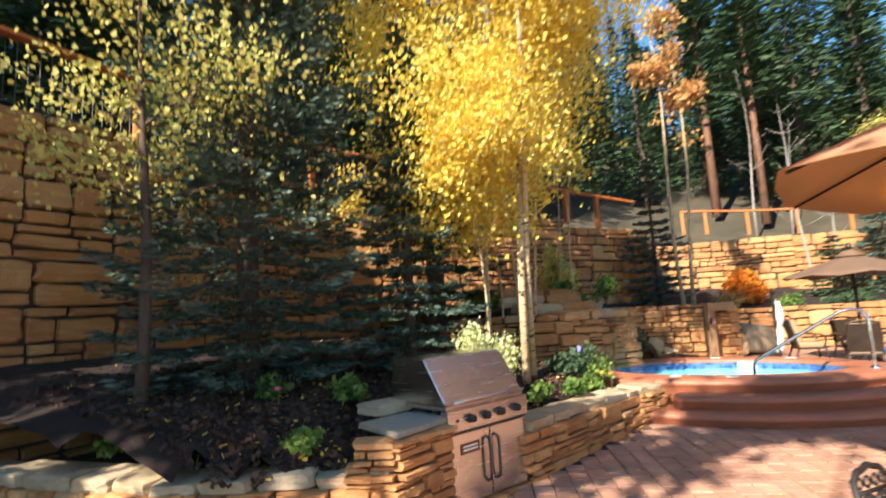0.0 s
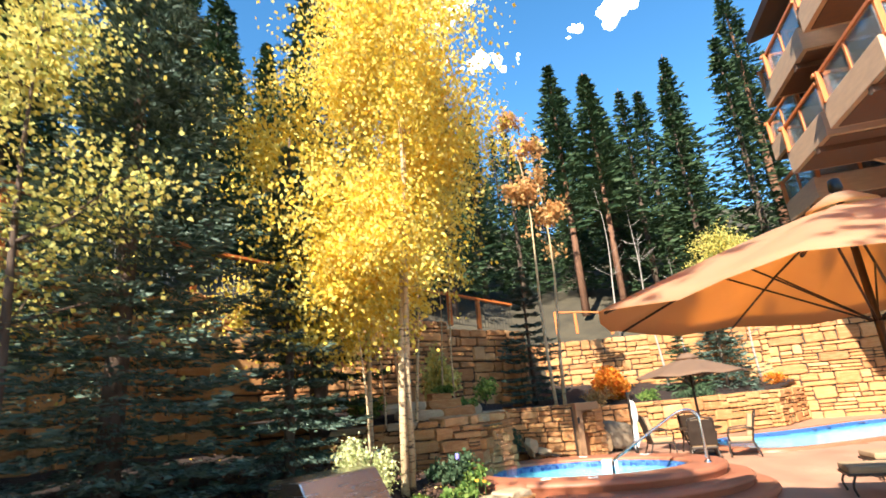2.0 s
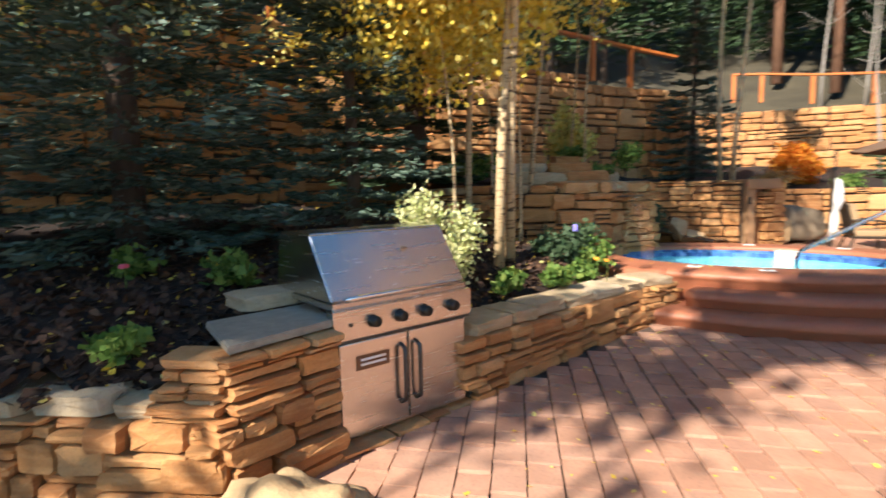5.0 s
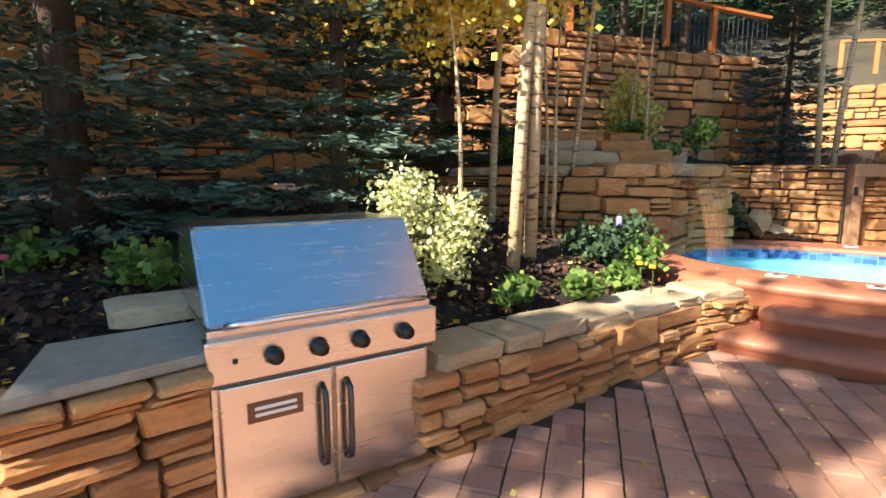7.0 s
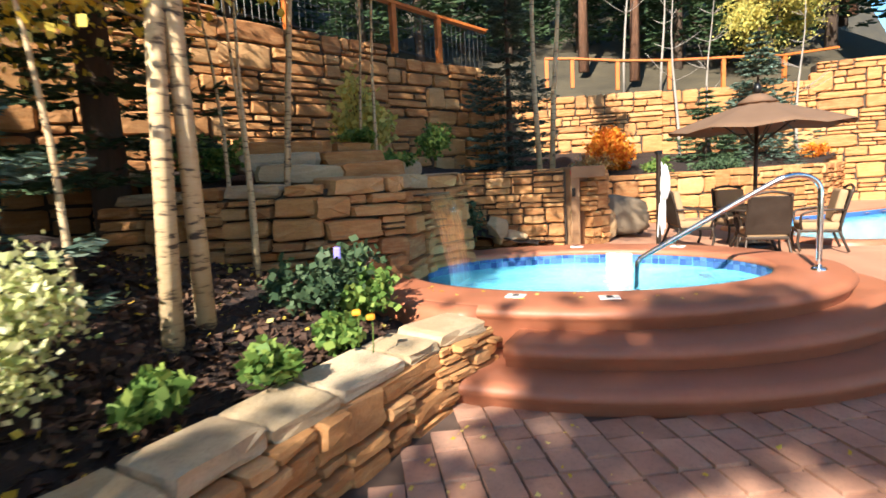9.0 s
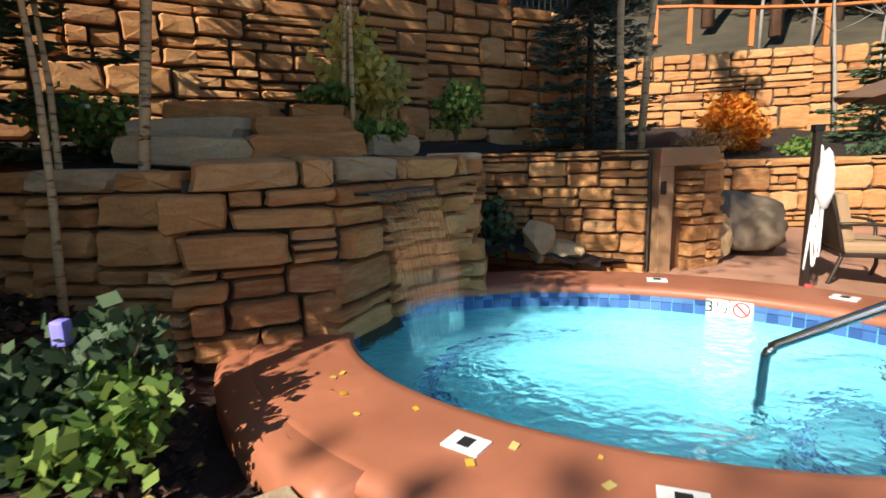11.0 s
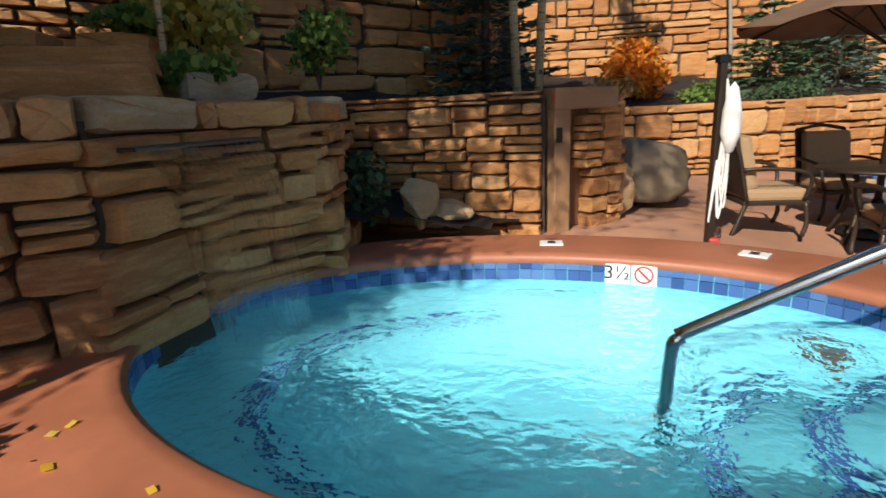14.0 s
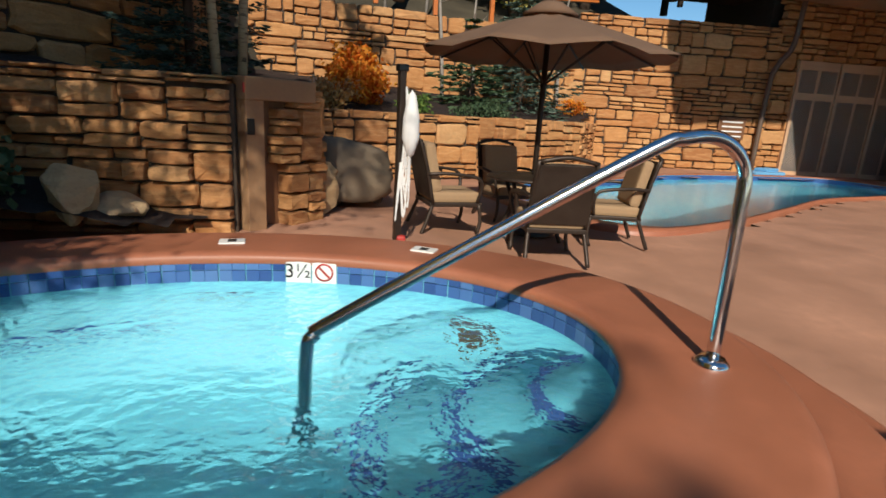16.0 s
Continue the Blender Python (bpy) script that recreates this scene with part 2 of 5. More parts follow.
def canvas(name, colour, glow=(0.95, 0.52, 0.17), amount=0.6):
    n = Nodes(name)
    v = n.coords()
    a = n.noise(v, 2.5, 4)
    f = n.noise(v, 160, 2)
    col = n.ramp(a, [(0.3, tuple(c * 0.85 for c in colour)), (0.7, colour)])
    n.base(col)
    n.bump(f, 0.2, 0.002)
    n.set(Roughness=0.9)
    tr = n.t.nodes.new("ShaderNodeBsdfTranslucent")
    tr.inputs[0].default_value = (*glow, 1)
    mx = n.t.nodes.new("ShaderNodeMixShader")
    mx.inputs[0].default_value = amount
    n.link(n.bsdf.outputs[0], mx.inputs[1])
    n.link(tr.outputs[0], mx.inputs[2])
    n.link(mx.outputs[0], n.out.inputs[0])
    return n.mat


M_CANVAS = canvas("tan_canvas", (0.55, 0.40, 0.26))
# far umbrella's cloth: shade put into the colour, so darker brown and less translucent
M_SHADECANVAS = canvas("shaded_canvas", (0.20, 0.12, 0.075), (0.45, 0.2, 0.08), 0.25)
M_GLASS = Nodes("window_glass").set(Base_Color=(0.55, 0.6, 0.62, 1), Roughness=0.02, Metallic=0.0, IOR=1.5, Transmission_Weight=0.85)
# near-black colour stands in for unlit rooms; the lodge cores are solid boxes
M_DARKROOM = plain("unlit_room_colour", (0.06, 0.045, 0.035), 0.9)

# ---- mesh helpers ----


def link_mesh(name, verts, faces, material, parent=None, label="", smooth=False):
    me = bpy.data.meshes.new(name)
    me.from_pydata([tuple(v) for v in verts], [], [tuple(f) for f in faces])
    me.materials.append(material)
    if smooth:
        me.polygons.foreach_set("use_smooth", [True] * len(me.polygons))
    me.update()
    ob = new(name, me)
    if parent is not None:
        ob.parent = parent
    if label:
        tagged(ob, label)
    return ob


def part(name, bm, material, parent=None, label="", smooth=False):
    me = bpy.data.meshes.new(name)
    bmesh.ops.recalc_face_normals(bm, faces=bm.faces)
    bm.to_mesh(me)
    bm.free()
    me.materials.append(material)
    if smooth:
        me.polygons.foreach_set("use_smooth", [True] * len(me.polygons))
    ob = new(name, me)
    if parent is not None:
        ob.parent = parent
    if label:
        tagged(ob, label)
    return ob


def thing(name, label, category, at=(0, 0, 0), turn=0, group="", kind=""):
    ob = new(name)
    ob.matrix_basis = pose(*at, 0, 0, turn)
    return tagged(ob, label, category, group, kind)


def add_box(bm, centre, size, turn=0, bevel=0.0, tilt=(0, 0)):
    m = pose(*centre, tilt[0], tilt[1], turn) @ Matrix.Diagonal((*size, 1))
    made = bmesh.ops.create_cube(bm, size=1, matrix=m)
    if bevel:
        edges = list({e for v in made["verts"] for e in v.link_edges})
        bmesh.ops.bevel(bm, geom=edges, offset=bevel, segments=2, profile=0.6, affect="EDGES")
    return bm


def box(centre, size, turn=0, bevel=0.004, tilt=(0, 0)):
    return add_box(bmesh.new(), centre, size, turn, bevel, tilt)


def tube_rings(points, radii, sides=8):
    """Verts and faces of a tube along points."""
    pts = [Vector(p) for p in points]
    verts, faces = [], []
    ref = Vector((0.31, 0.52, 0.79))
    for i, p in enumerate(pts):
        d = (pts[min(i + 1, len(pts) - 1)] - pts[max(i - 1, 0)]).normalized()
        if abs(d.dot(ref)) > 0.95:
            ref = Vector((0.9, -0.3, 0.2))
        u = d.cross(ref).normalized()
        w = d.cross(u)
        r = radii[i] if hasattr(radii, "__len__") else radii
        for k in range(sides):
            a = 2 * math.pi * k / sides
            verts.append(p + u * (math.cos(a) * r) + w * (math.sin(a) * r))
    for i in range(len(pts) - 1):
        for k in range(sides):
            a, b = i * sides + k, i * sides + (k + 1) % sides
            faces.append((a, b, b + sides, a + sides))
    faces.append(tuple(range(sides))[::-1])
    faces.append(tuple(range((len(pts) - 1) * sides, len(pts) * sides)))
    return verts, faces


def tube(name, points, radii, material, parent=None, sides=8, label=""):
    v, f = tube_rings(points, radii, sides)
    return link_mesh(name, v, f, material, parent, label, smooth=True)


def bend(points, steps=6):
    """A smooth line through the points."""
    p = [Vector(q) for q in points]
    p = [p[0] * 2 - p[1]] + p + [p[-1] * 2 - p[-2]]
    out = []
    for i in range(1, len(p) - 2):
        for k in range(steps):
            t = k / steps
            a, b, c, d = p[i - 1], p[i], p[i + 1], p[i + 2]
            out.append(0.5 * ((2 * b) + (c - a) * t + (2 * a - 5 * b + 4 * c - d) * t * t + (3 * b - a - 3 * c + d) * t ** 3))
    out.append(p[-2])
    return out


def lathe(profile, material, name, parent=None, segs=48, a0=0.0, a1=2 * math.pi, centre=(0, 0), label="", smooth=True):
    """A profile of (radius, z) swept round the centre."""
    full = abs(a1 - a0 - 2 * math.pi) < 1e-6
    n = segs if full else segs + 1
    verts, faces = [], []
    for i in range(n):
        a = a0 + (a1 - a0) * i / segs
        for r, z in profile:
            verts.append((centre[0] + r * math.cos(a), centre[1] + r * math.sin(a), z))
    k = len(profile)
    for i in range(segs):
        j = (i + 1) % n
        for q in range(k - 1):
            faces.append((i * k + q, j * k + q, j * k + q + 1, i * k + q + 1))
    if not full:
        faces.append(tuple(range(k)))
        faces.append(tuple(range((n - 1) * k, n * k))[::-1])
    return link_mesh(name, verts, faces, material, parent, label, smooth)


def clamp(v, a=0.0, b=1.0):
    return max(a, min(b, v))


def ground_z(x, y):
    """The paved ground: it climbs gently from the grill to the pool."""
    z = -0.1 + 0.1 * clamp((y - 3.8) / 3.4) + 0.2 * clamp((y - 8.0) / 4.0)
    return z + 0.17 * clamp((6.9 - x) / 1.2) * clamp((y - 10.4) / 1.2)


# ---- large structure ----
POOL = [(7.95, 15.4), (8.2, 13.9), (8.9, 13.0), (10.3, 13.4), (12.2, 14.4), (14.2, 15.5), (16.4, 16.1), (18.6, 16.9), (18.6, 19.2), (16.2, 19.4), (13.4, 18.9), (11.0, 17.5), (8.9, 16.6)]
POOL_MID = (12.6, 16.6)


def in_pool(x, y, grow=0.0):
    cx, cy = POOL_MID
    inside = False
    pts = [(cx + (px - cx) * (1 + grow / 4), cy + (py - cy) * (1 + grow / 3)) for px, py in POOL]
    for (ax, ay), (bx, by) in zip(pts, pts[1:] + pts[:1]):
        if (ay > y) != (by > y) and x < (bx - ax) * (y - ay) / (by - ay) + ax:
            inside = not inside
    return inside


def ground_sheet():
    """One sheet: paving level inside the court, hillside beyond the walls, out to the horizon."""
    xs = sorted(set([-900, -400, -150, -80, -50, -35, -25] + [x * 1.5 for x in range(-12, 22)] + [35, 45, 60, 90, 150, 400, 900]))
    ys = sorted(set([-900, -300, -100, -50, -30, -18, -10, -6] + [y * 1.0 for y in range(-3, 30)] + [32, 36, 42, 50, 65, 90, 150, 300, 900]))

    def height(x, y):
        back = clamp((y - 23.5) / 1.0) * clamp((19.5 - x) / 1.5) if x < 20 else 0
        left = clamp((-2.9 + 0.7 * max(0, y - 10.5) - x) / 0.8)
        inside = ground_z(x, y) - 0.12
        up = 3.6 + 0.42 * min(60, max(0, y - 24)) + 0.42 * min(60, max(0, -3.4 - x + 0.7 * clamp(y - 10.5, 0, 8)))
        f = max(back, left)
        return inside * (1 - f) + up * f

    verts = [(x, y, height(x, y)) for y in ys for x in xs]
    n = len(xs)
    faces = [(j * n + i, j * n + i + 1, (j + 1) * n + i + 1, (j + 1) * n + i) for j in range(len(ys) - 1) for i in range(n - 1)
             if not in_pool((xs[i] + xs[i + 1]) / 2, (ys[j] + ys[j + 1]) / 2, 0.7)
             and math.hypot((xs[i] + xs[i + 1]) / 2 - 4.73, (ys[j] + ys[j + 1]) / 2 - 9.88) > 1.2]
    ob = link_mesh("ground", verts, faces, M_HILL, smooth=True)
    return tagged(ob, "forested hillside ground covered in brown needle duff", "ground", kind="structure")


ground_sheet()

TUB = (4.738, 9.89)
TUB_A, TUB_B = 1.742, 1.153


def oval(x, y):
    """Carries a point drawn about a round basin of radius 1.69 onto the long spa, keeping the widths outside the rim."""
    dx, dy = x - TUB[0], y - TUB[1]
    r = math.hypot(dx, dy)
    if r < 1e-6:
        return x, y
    c, s = dx / r, dy / r
    if r < 1.69:
        return TUB[0] + c * r / 1.69 * TUB_A, TUB[1] + s * r / 1.69 * TUB_B
    return TUB[0] + c * (TUB_A + r - 1.69), TUB[1] + s * (TUB_B + r - 1.69)


def deck_sheet():
    """The coloured concrete deck round the spa and to the pool."""
    verts, faces = [], []
    nx, ny = 72, 90
    x0, x1, y0, y1 = 3.0, 21.0, -6.0, 24.0
    for j in range(ny + 1):
        for i in range(nx + 1):
            x, y = x0 + (x1 - x0) * i / nx, y0 + (y1 - y0) * j / ny
            verts.append((x, y, ground_z(x, y) - 0.012))
    for j in range(ny):
        for i in range(nx):
            x, y = x0 + (x1 - x0) * (i + 0.5) / nx, y0 + (y1 - y0) * (j + 0.5) / ny
            if math.hypot(x - TUB[0], (y - TUB[1]) * 1.35) < 1.95 or in_pool(x, y, 0.12):
                continue
            a = j * (nx + 1) + i
            faces.append((a, a + 1, a + nx + 2, a + nx + 1))
    ob = link_mesh("pavement", verts, faces, M_DECK, smooth=True)
    return tagged(ob, "pinkish brown stamped concrete pool deck, worn and stained", "deck", kind="structure")


deck_sheet()


def swimming_pool():
    loop = bend(POOL + [POOL[0]], 5)[:-1]
    n = len(loop)
    cx, cy = POOL_MID
    basin = thing("swimming_pool", "bright turquoise swimming pool with a curved brown coping", "pool", kind="structure")
    z = 0.2
    ring = []
    for grow, h in ((1.0, z - 0.5), (1.0, z + 0.03), (1.0, z + 0.055), (1.045, z + 0.06), (1.055, z + 0.02), (1.055, z - 0.1)):
        ring += [(cx + (p.x - cx) * grow, cy + (p.y - cy) * grow, h) for p in loop]
    faces = [(k * n + i, k * n + (i + 1) % n, (k + 1) * n + (i + 1) % n, (k + 1) * n + i) for k in range(1, 5) for i in range(n)]
    link_mesh("coping", ring, faces, M_COPING, basin, smooth=True)
    wall = [(p.x, p.y, h) for h in (z - 1.3, z + 0.03) for p in loop]
    link_mesh("basin", wall + [(cx, cy, z - 1.3)], [(i, (i + 1) % n, n + (i + 1) % n, n + i) for i in range(n)] + [(2 * n, (i + 1) % n, i) for i in range(n)], M_PLASTER, basin, "pale blue pool plaster")
    band = [(cx + (p.x - cx) * 0.996, cy + (p.y - cy) * 0.996, h) for h in (z - 0.16, z + 0.025) for p in loop]
    link_mesh("tile_band", band, [(i, (i + 1) % n, n + (i + 1) % n, n + i) for i in range(n)], M_TILE, basin, "cobalt blue waterline tiles")
    w = link_mesh("water_surface", [(p.x, p.y, z - 0.07) for p in loop], [tuple(range(n))], M_POOLWATER, basin)
    w.visible_shadow = False


swimming_pool()

# -- stone pieces --
STONES = []
for k in range(14):
    rnd = random.Random(100 + k)
    # outline of a worn block in the unit square, then a rounded front and a back
    out = []
    for (ax, ay), (bx, by) in zip(((-0.5, -0.5), (0.5, -0.5), (0.5, 0.5), (-0.5, 0.5)), ((0.5, -0.5), (0.5, 0.5), (-0.5, 0.5), (-0.5, -0.5))):
        for f in (0.10, 0.5, 0.90):
            jx, jy = rnd.uniform(-0.035, 0.035), rnd.uniform(-0.05, 0.05)
            out.append((ax + (bx - ax) * f + jx, ay + (by - ay) * f + jy))
    n = len(out)
    v = [(x, -0.5, y) for x, y in out]
    v += [(x * 1.0, 0.30 + rnd.uniform(-0.06, 0.06), y * 1.0) for x, y in out]
    v += [(x * 0.92, 0.46 + rnd.uniform(-0.05, 0.04), y * 0.86) for x, y in out]
    f = [(i, (i + 1) % n, n + (i + 1) % n, n + i) for i in range(n)] + [(n + i, n + (i + 1) % n, 2 * n + (i + 1) % n, 2 * n + i) for i in range(n)]
    v.append((rnd.uniform(-0.2, 0.2), 0.48, rnd.uniform(-0.2, 0.2)))
    f += [(2 * n + i, 2 * n + (i + 1) % n, 3 * n) for i in range(n)]
    STONES.append((np.array(v), f))
STONE_MESHES = {}


def stone_mesh(k, material):
    key = (k, material.name)
    if key not in STONE_MESHES:
        v, f = STONES[k]
        me = bpy.data.meshes.new("stone")
        me.from_pydata(v.tolist(), [], f)
        me.materials.append(material)
        me.update()
        STONE_MESHES[key] = me
    return STONE_MESHES[key]


def stone_layout(length, height, rnd, band=(0.20, 0.42), run=(0.25, 0.85)):
    """Uneven rubble courses: rectangles (s, h, width, height) that fill a wall's face."""
    rects, z = [], 0.0
    while z < height - 0.02:
        bh = rnd.uniform(*band)
        if height - z - bh < band[0] * 0.6:
            bh = height - z
        s = -rnd.uniform(0, 0.2)
        while s < length - 0.02:
            w = rnd.uniform(*run)
            if length - s - w < run[0] * 0.7:
                w = length - s
            kind = rnd.random()
            if kind < 0.25:
                rects.append((s, z, w, bh))
            else:
                cuts = [0, rnd.uniform(0.3, 0.7), 1] if kind < 0.75 else [0, rnd.uniform(0.25, 0.4), rnd.uniform(0.58, 0.75), 1]
                for a, b in zip(cuts, cuts[1:]):
                    if w > run[0] * 1.5 and rnd.random() < 0.55:
                        c = rnd.uniform(0.3, 0.7)
                        rects.append((s, z + a * bh, w * c, (b - a) * bh))
                        rects.append((s + w * c, z + a * bh, w * (1 - c), (b - a) * bh))
                    else:
                        rects.append((s, z + a * bh, w, (b - a) * bh))
            s += w
        z += bh
    return rects


def wall_face(parent, p, q, z0, z1, rnd, depth=0.16, joint=0.022, material=M_STONE, joined=None, band=(0.20, 0.42), run=(0.25, 0.85), uneven=0.05):
    """Stones on the line p-q, facing to the right of it. joined: a list that takes verts and faces instead of objects."""
    p, q = Vector((*p, 0)), Vector((*q, 0))
    along = (q - p).normalized()
    face = Vector((along.y, -along.x, 0))
    ang = math.degrees(math.atan2(along.y, along.x))
    for s, h, w, hh in stone_layout((q - p).length, z1 - z0, rnd, band, run):
        if w < 0.04 or hh < 0.03:
            continue
        c = p + along * (s + w / 2) + face * rnd.uniform(-uneven, uneven) * 0.6
        m = pose(c.x, c.y, z0 + h + hh / 2, rnd.uniform(-1.5, 1.5), rnd.uniform(-1.5, 1.5), ang + 180) @ Matrix.Diagonal((w - joint, depth * rnd.uniform(0.9, 1.15), hh - joint, 1))
        k = rnd.randrange(len(STONES))
        if joined is None:
            ob = bpy.data.objects.new("stone", stone_mesh(k, material))
            scene.collection.objects.link(ob)
            ob.matrix_basis = m
            ob.parent = parent
        else:
            v, f = STONES[k]
            mm = np.array(m)
            joined[0].append(v @ mm[:3, :3].T + mm[:3, 3])
            joined[1].extend([tuple(i + joined[2][0] for i in t) for t in f])
            joined[2][0] += len(v)


def backing(parent, pts, z0, z1, thick=0.35):
    """The dark core of a wall behind its stones, along a line of points."""
    bm = bmesh.new()
    for a, b in zip(pts, pts[1:]):
        a, b = Vector((*a, 0)), Vector((*b, 0))
        d = (b - a).normalized()
        nrm = Vector((-d.y, d.x, 0))
        c = (a + b) / 2 + nrm * (thick / 2 - 0.02)
        add_box(bm, (c.x, c.y, (z0 + z1) / 2), ((b - a).length + 0.04, thick, z1 - z0), math.degrees(math.atan2(d.y, d.x)))
    return part("core", bm, M_MORTAR, parent)


def far_wall(name, label, pts, z0, tops, rnd, band=(0.3, 0.6), run=(0.3, 1.2), thick=0.5):
    wall = thing(name, label, "wall", kind="structure")
    join = ([], [], [0])
    for (a, b), (ta, tb) in zip(zip(pts, pts[1:]), zip(tops, tops[1:])):
        backing(wall, [a, b], z0, (ta + tb) / 2 - 0.06, thick)
        wall_face(wall, a, b, z0, (ta + tb) / 2, rnd, 0.2, 0.03, M_STONE_FAR, join, band, run)
    ob = link_mesh("stonework", np.concatenate(join[0]).tolist(), join[1], M_STONE_FAR, wall)
    tagged(ob, kind="stuff")
    return wall


R = random.Random(7)
# faces look to the right of the way from point to point
far_wall("wall_west", "tall retaining wall of rough golden sandstone rubble", [(-3.4, -3.0), (-2.75, 3.0), (-2.45, 6.5), (-2.1, 9.0), (-0.3, 11.9), (1.5, 14.5), (3.42, 16.93)], 0.0, [4.3, 4.3, 4.3, 4.2, 4.1, 3.95, 3.7], R)
far_wall("wall_return", "end of the tall sandstone retaining wall", [(3.42, 16.93), (3.2, 21.4)], 0.3, [3.7, 3.8], R)
far_wall("wall_north", "sandstone rubble retaining wall below a grassy bank", [(3.0, 21.4), (8.0, 21.8), (12.2, 21.9)], 0.6, [3.9, 3.6, 3.8], R)
far_wall("wall_north_pool", "tall sunlit sandstone rubble wall behind the pool", [(12.2, 21.9), (17.9, 21.0)], 0.1, [4.1, 4.25], R)
far_wall("planter_wall_far", "low sandstone planter wall holding shrubs", [(5.0, 16.4), (8.2, 17.5), (11.2, 19.3), (12.9, 21.8)], 0.2, [1.32, 1.34, 1.34, 1.32], R, (0.2, 0.4), (0.25, 0.8), 0.4)


def soil_bed(name, label, outline, height):
    """A bed with an uneven surface inside an outline (convex enough to fan)."""
    xs = [p[0] for p in outline]
    ys = [p[1] for p in outline]
    step = 0.2
    nx, ny = int((max(xs) - min(xs)) / step) + 1, int((max(ys) - min(ys)) / step) + 1

    def inside(x, y):
        hit = False
        for (ax, ay), (bx, by) in zip(outline, outline[1:] + outline[:1]):
            if (ay > y) != (by > y) and x < (bx - ax) * (y - ay) / (by - ay) + ax:
                hit = not hit
        return hit

    verts = [(min(xs) + i * step, min(ys) + j * step, height(min(xs) + i * step, min(ys) + j * step) + 0.05 * noise.noise(Vector((i * 0.5, j * 0.5, 3)))) for j in range(ny + 1) for i in range(nx + 1)]
    faces = [(j * (nx + 1) + i, j * (nx + 1) + i + 1, (j + 1) * (nx + 1) + i + 1, (j + 1) * (nx + 1) + i) for j in range(ny) for i in range(nx) if inside(min(xs) + (i + 0.5) * step, min(ys) + (j + 0.5) * step)]
    ob = link_mesh(name, verts, faces, M_SOIL, smooth=True)
    return tagged(ob, label, "soil", kind="structure")


def bed_edge(y):
    """x of the planter wall's inner face."""
    for (ya, xa), (yb, xb) in zip(EDGE, EDGE[1:]):
        if ya <= y <= yb:
            return xa + (xb - xa) * (y - ya) / (yb - ya)
    return EDGE[0][1] if y < EDGE[0][0] else EDGE[-1][1]


EDGE = [(2.6, 0.5), (3.2, 1.7), (3.6, 2.1), (4.2, 2.0), (5.1, 2.4), (5.9, 2.8), (6.75, 3.05), (7.6, 3.4), (8.3, 3.3), (9.0, 2.5)]


def bed_z(x, y):
    d = max(0.0, bed_edge(y) - x)
    return 0.36 + 0.42 * min(d, 1.0) + 0.13 * max(0, min(d - 1.0, 4)) - 0.05 * clamp((y - 7.6) / 1.0)


BED = [(-3.3, -2.9), (-1.1, 2.6), (0.7, 2.95), (1.8, 3.45), (2.1, 3.8), (2.1, 4.6), (2.5, 5.2), (2.85, 5.9), (3.15, 6.75), (3.5, 7.65), (3.75, 8.15), (3.4, 8.75), (2.95, 9.25), (1.0, 9.3), (-1.9, 9.4), (-2.6, 6.0)]
soil_bed("planting_bed", "dark brown bark mulch bed strewn with fallen leaves", BED, bed_z)
soil_bed("upper_bed", "mulched terrace bed above the waterfall wall", [(-2.0, 9.2), (1.3, 9.2), (2.3, 9.3), (3.3, 11.2), (2.95, 12.6), (3.4, 16.8), (1.4, 14.2), (-0.4, 11.6)], lambda x, y: 1.28 + 0.16 * clamp((y - 9.0) / 3, 0, 2) + 0.1 * clamp(3 - x, 0, 4))
soil_bed("shed_roof_bed", "mulched bed on top of the low stone pump house", [(2.9, 12.35), (4.7, 12.3), (5.15, 12.7), (5.2, 16.5), (3.4, 16.5), (3.1, 14)], lambda x, y: 1.42 + 0.03 * (y - 12))
soil_bed("far_bed", "shrub bed behind the low far planter wall", [(5.0, 16.5), (8.2, 17.6), (11.2, 19.4), (12.8, 21.7), (3.1, 21.4), (3.4, 16.6)], lambda x, y: 1.17 + 0.18 * max(0, y - 17.7 - 0.35 * (x - 8)))
soil_bed("fall_side_bed", "small shaded bed between waterfall and pump house", [(3.3, 11.2), (4.2, 11.75), (4.65, 12.3), (3.0, 12.35), (2.9, 11.4)], lambda x, y: 0.5 + 0.25 * clamp(4.2 - x))


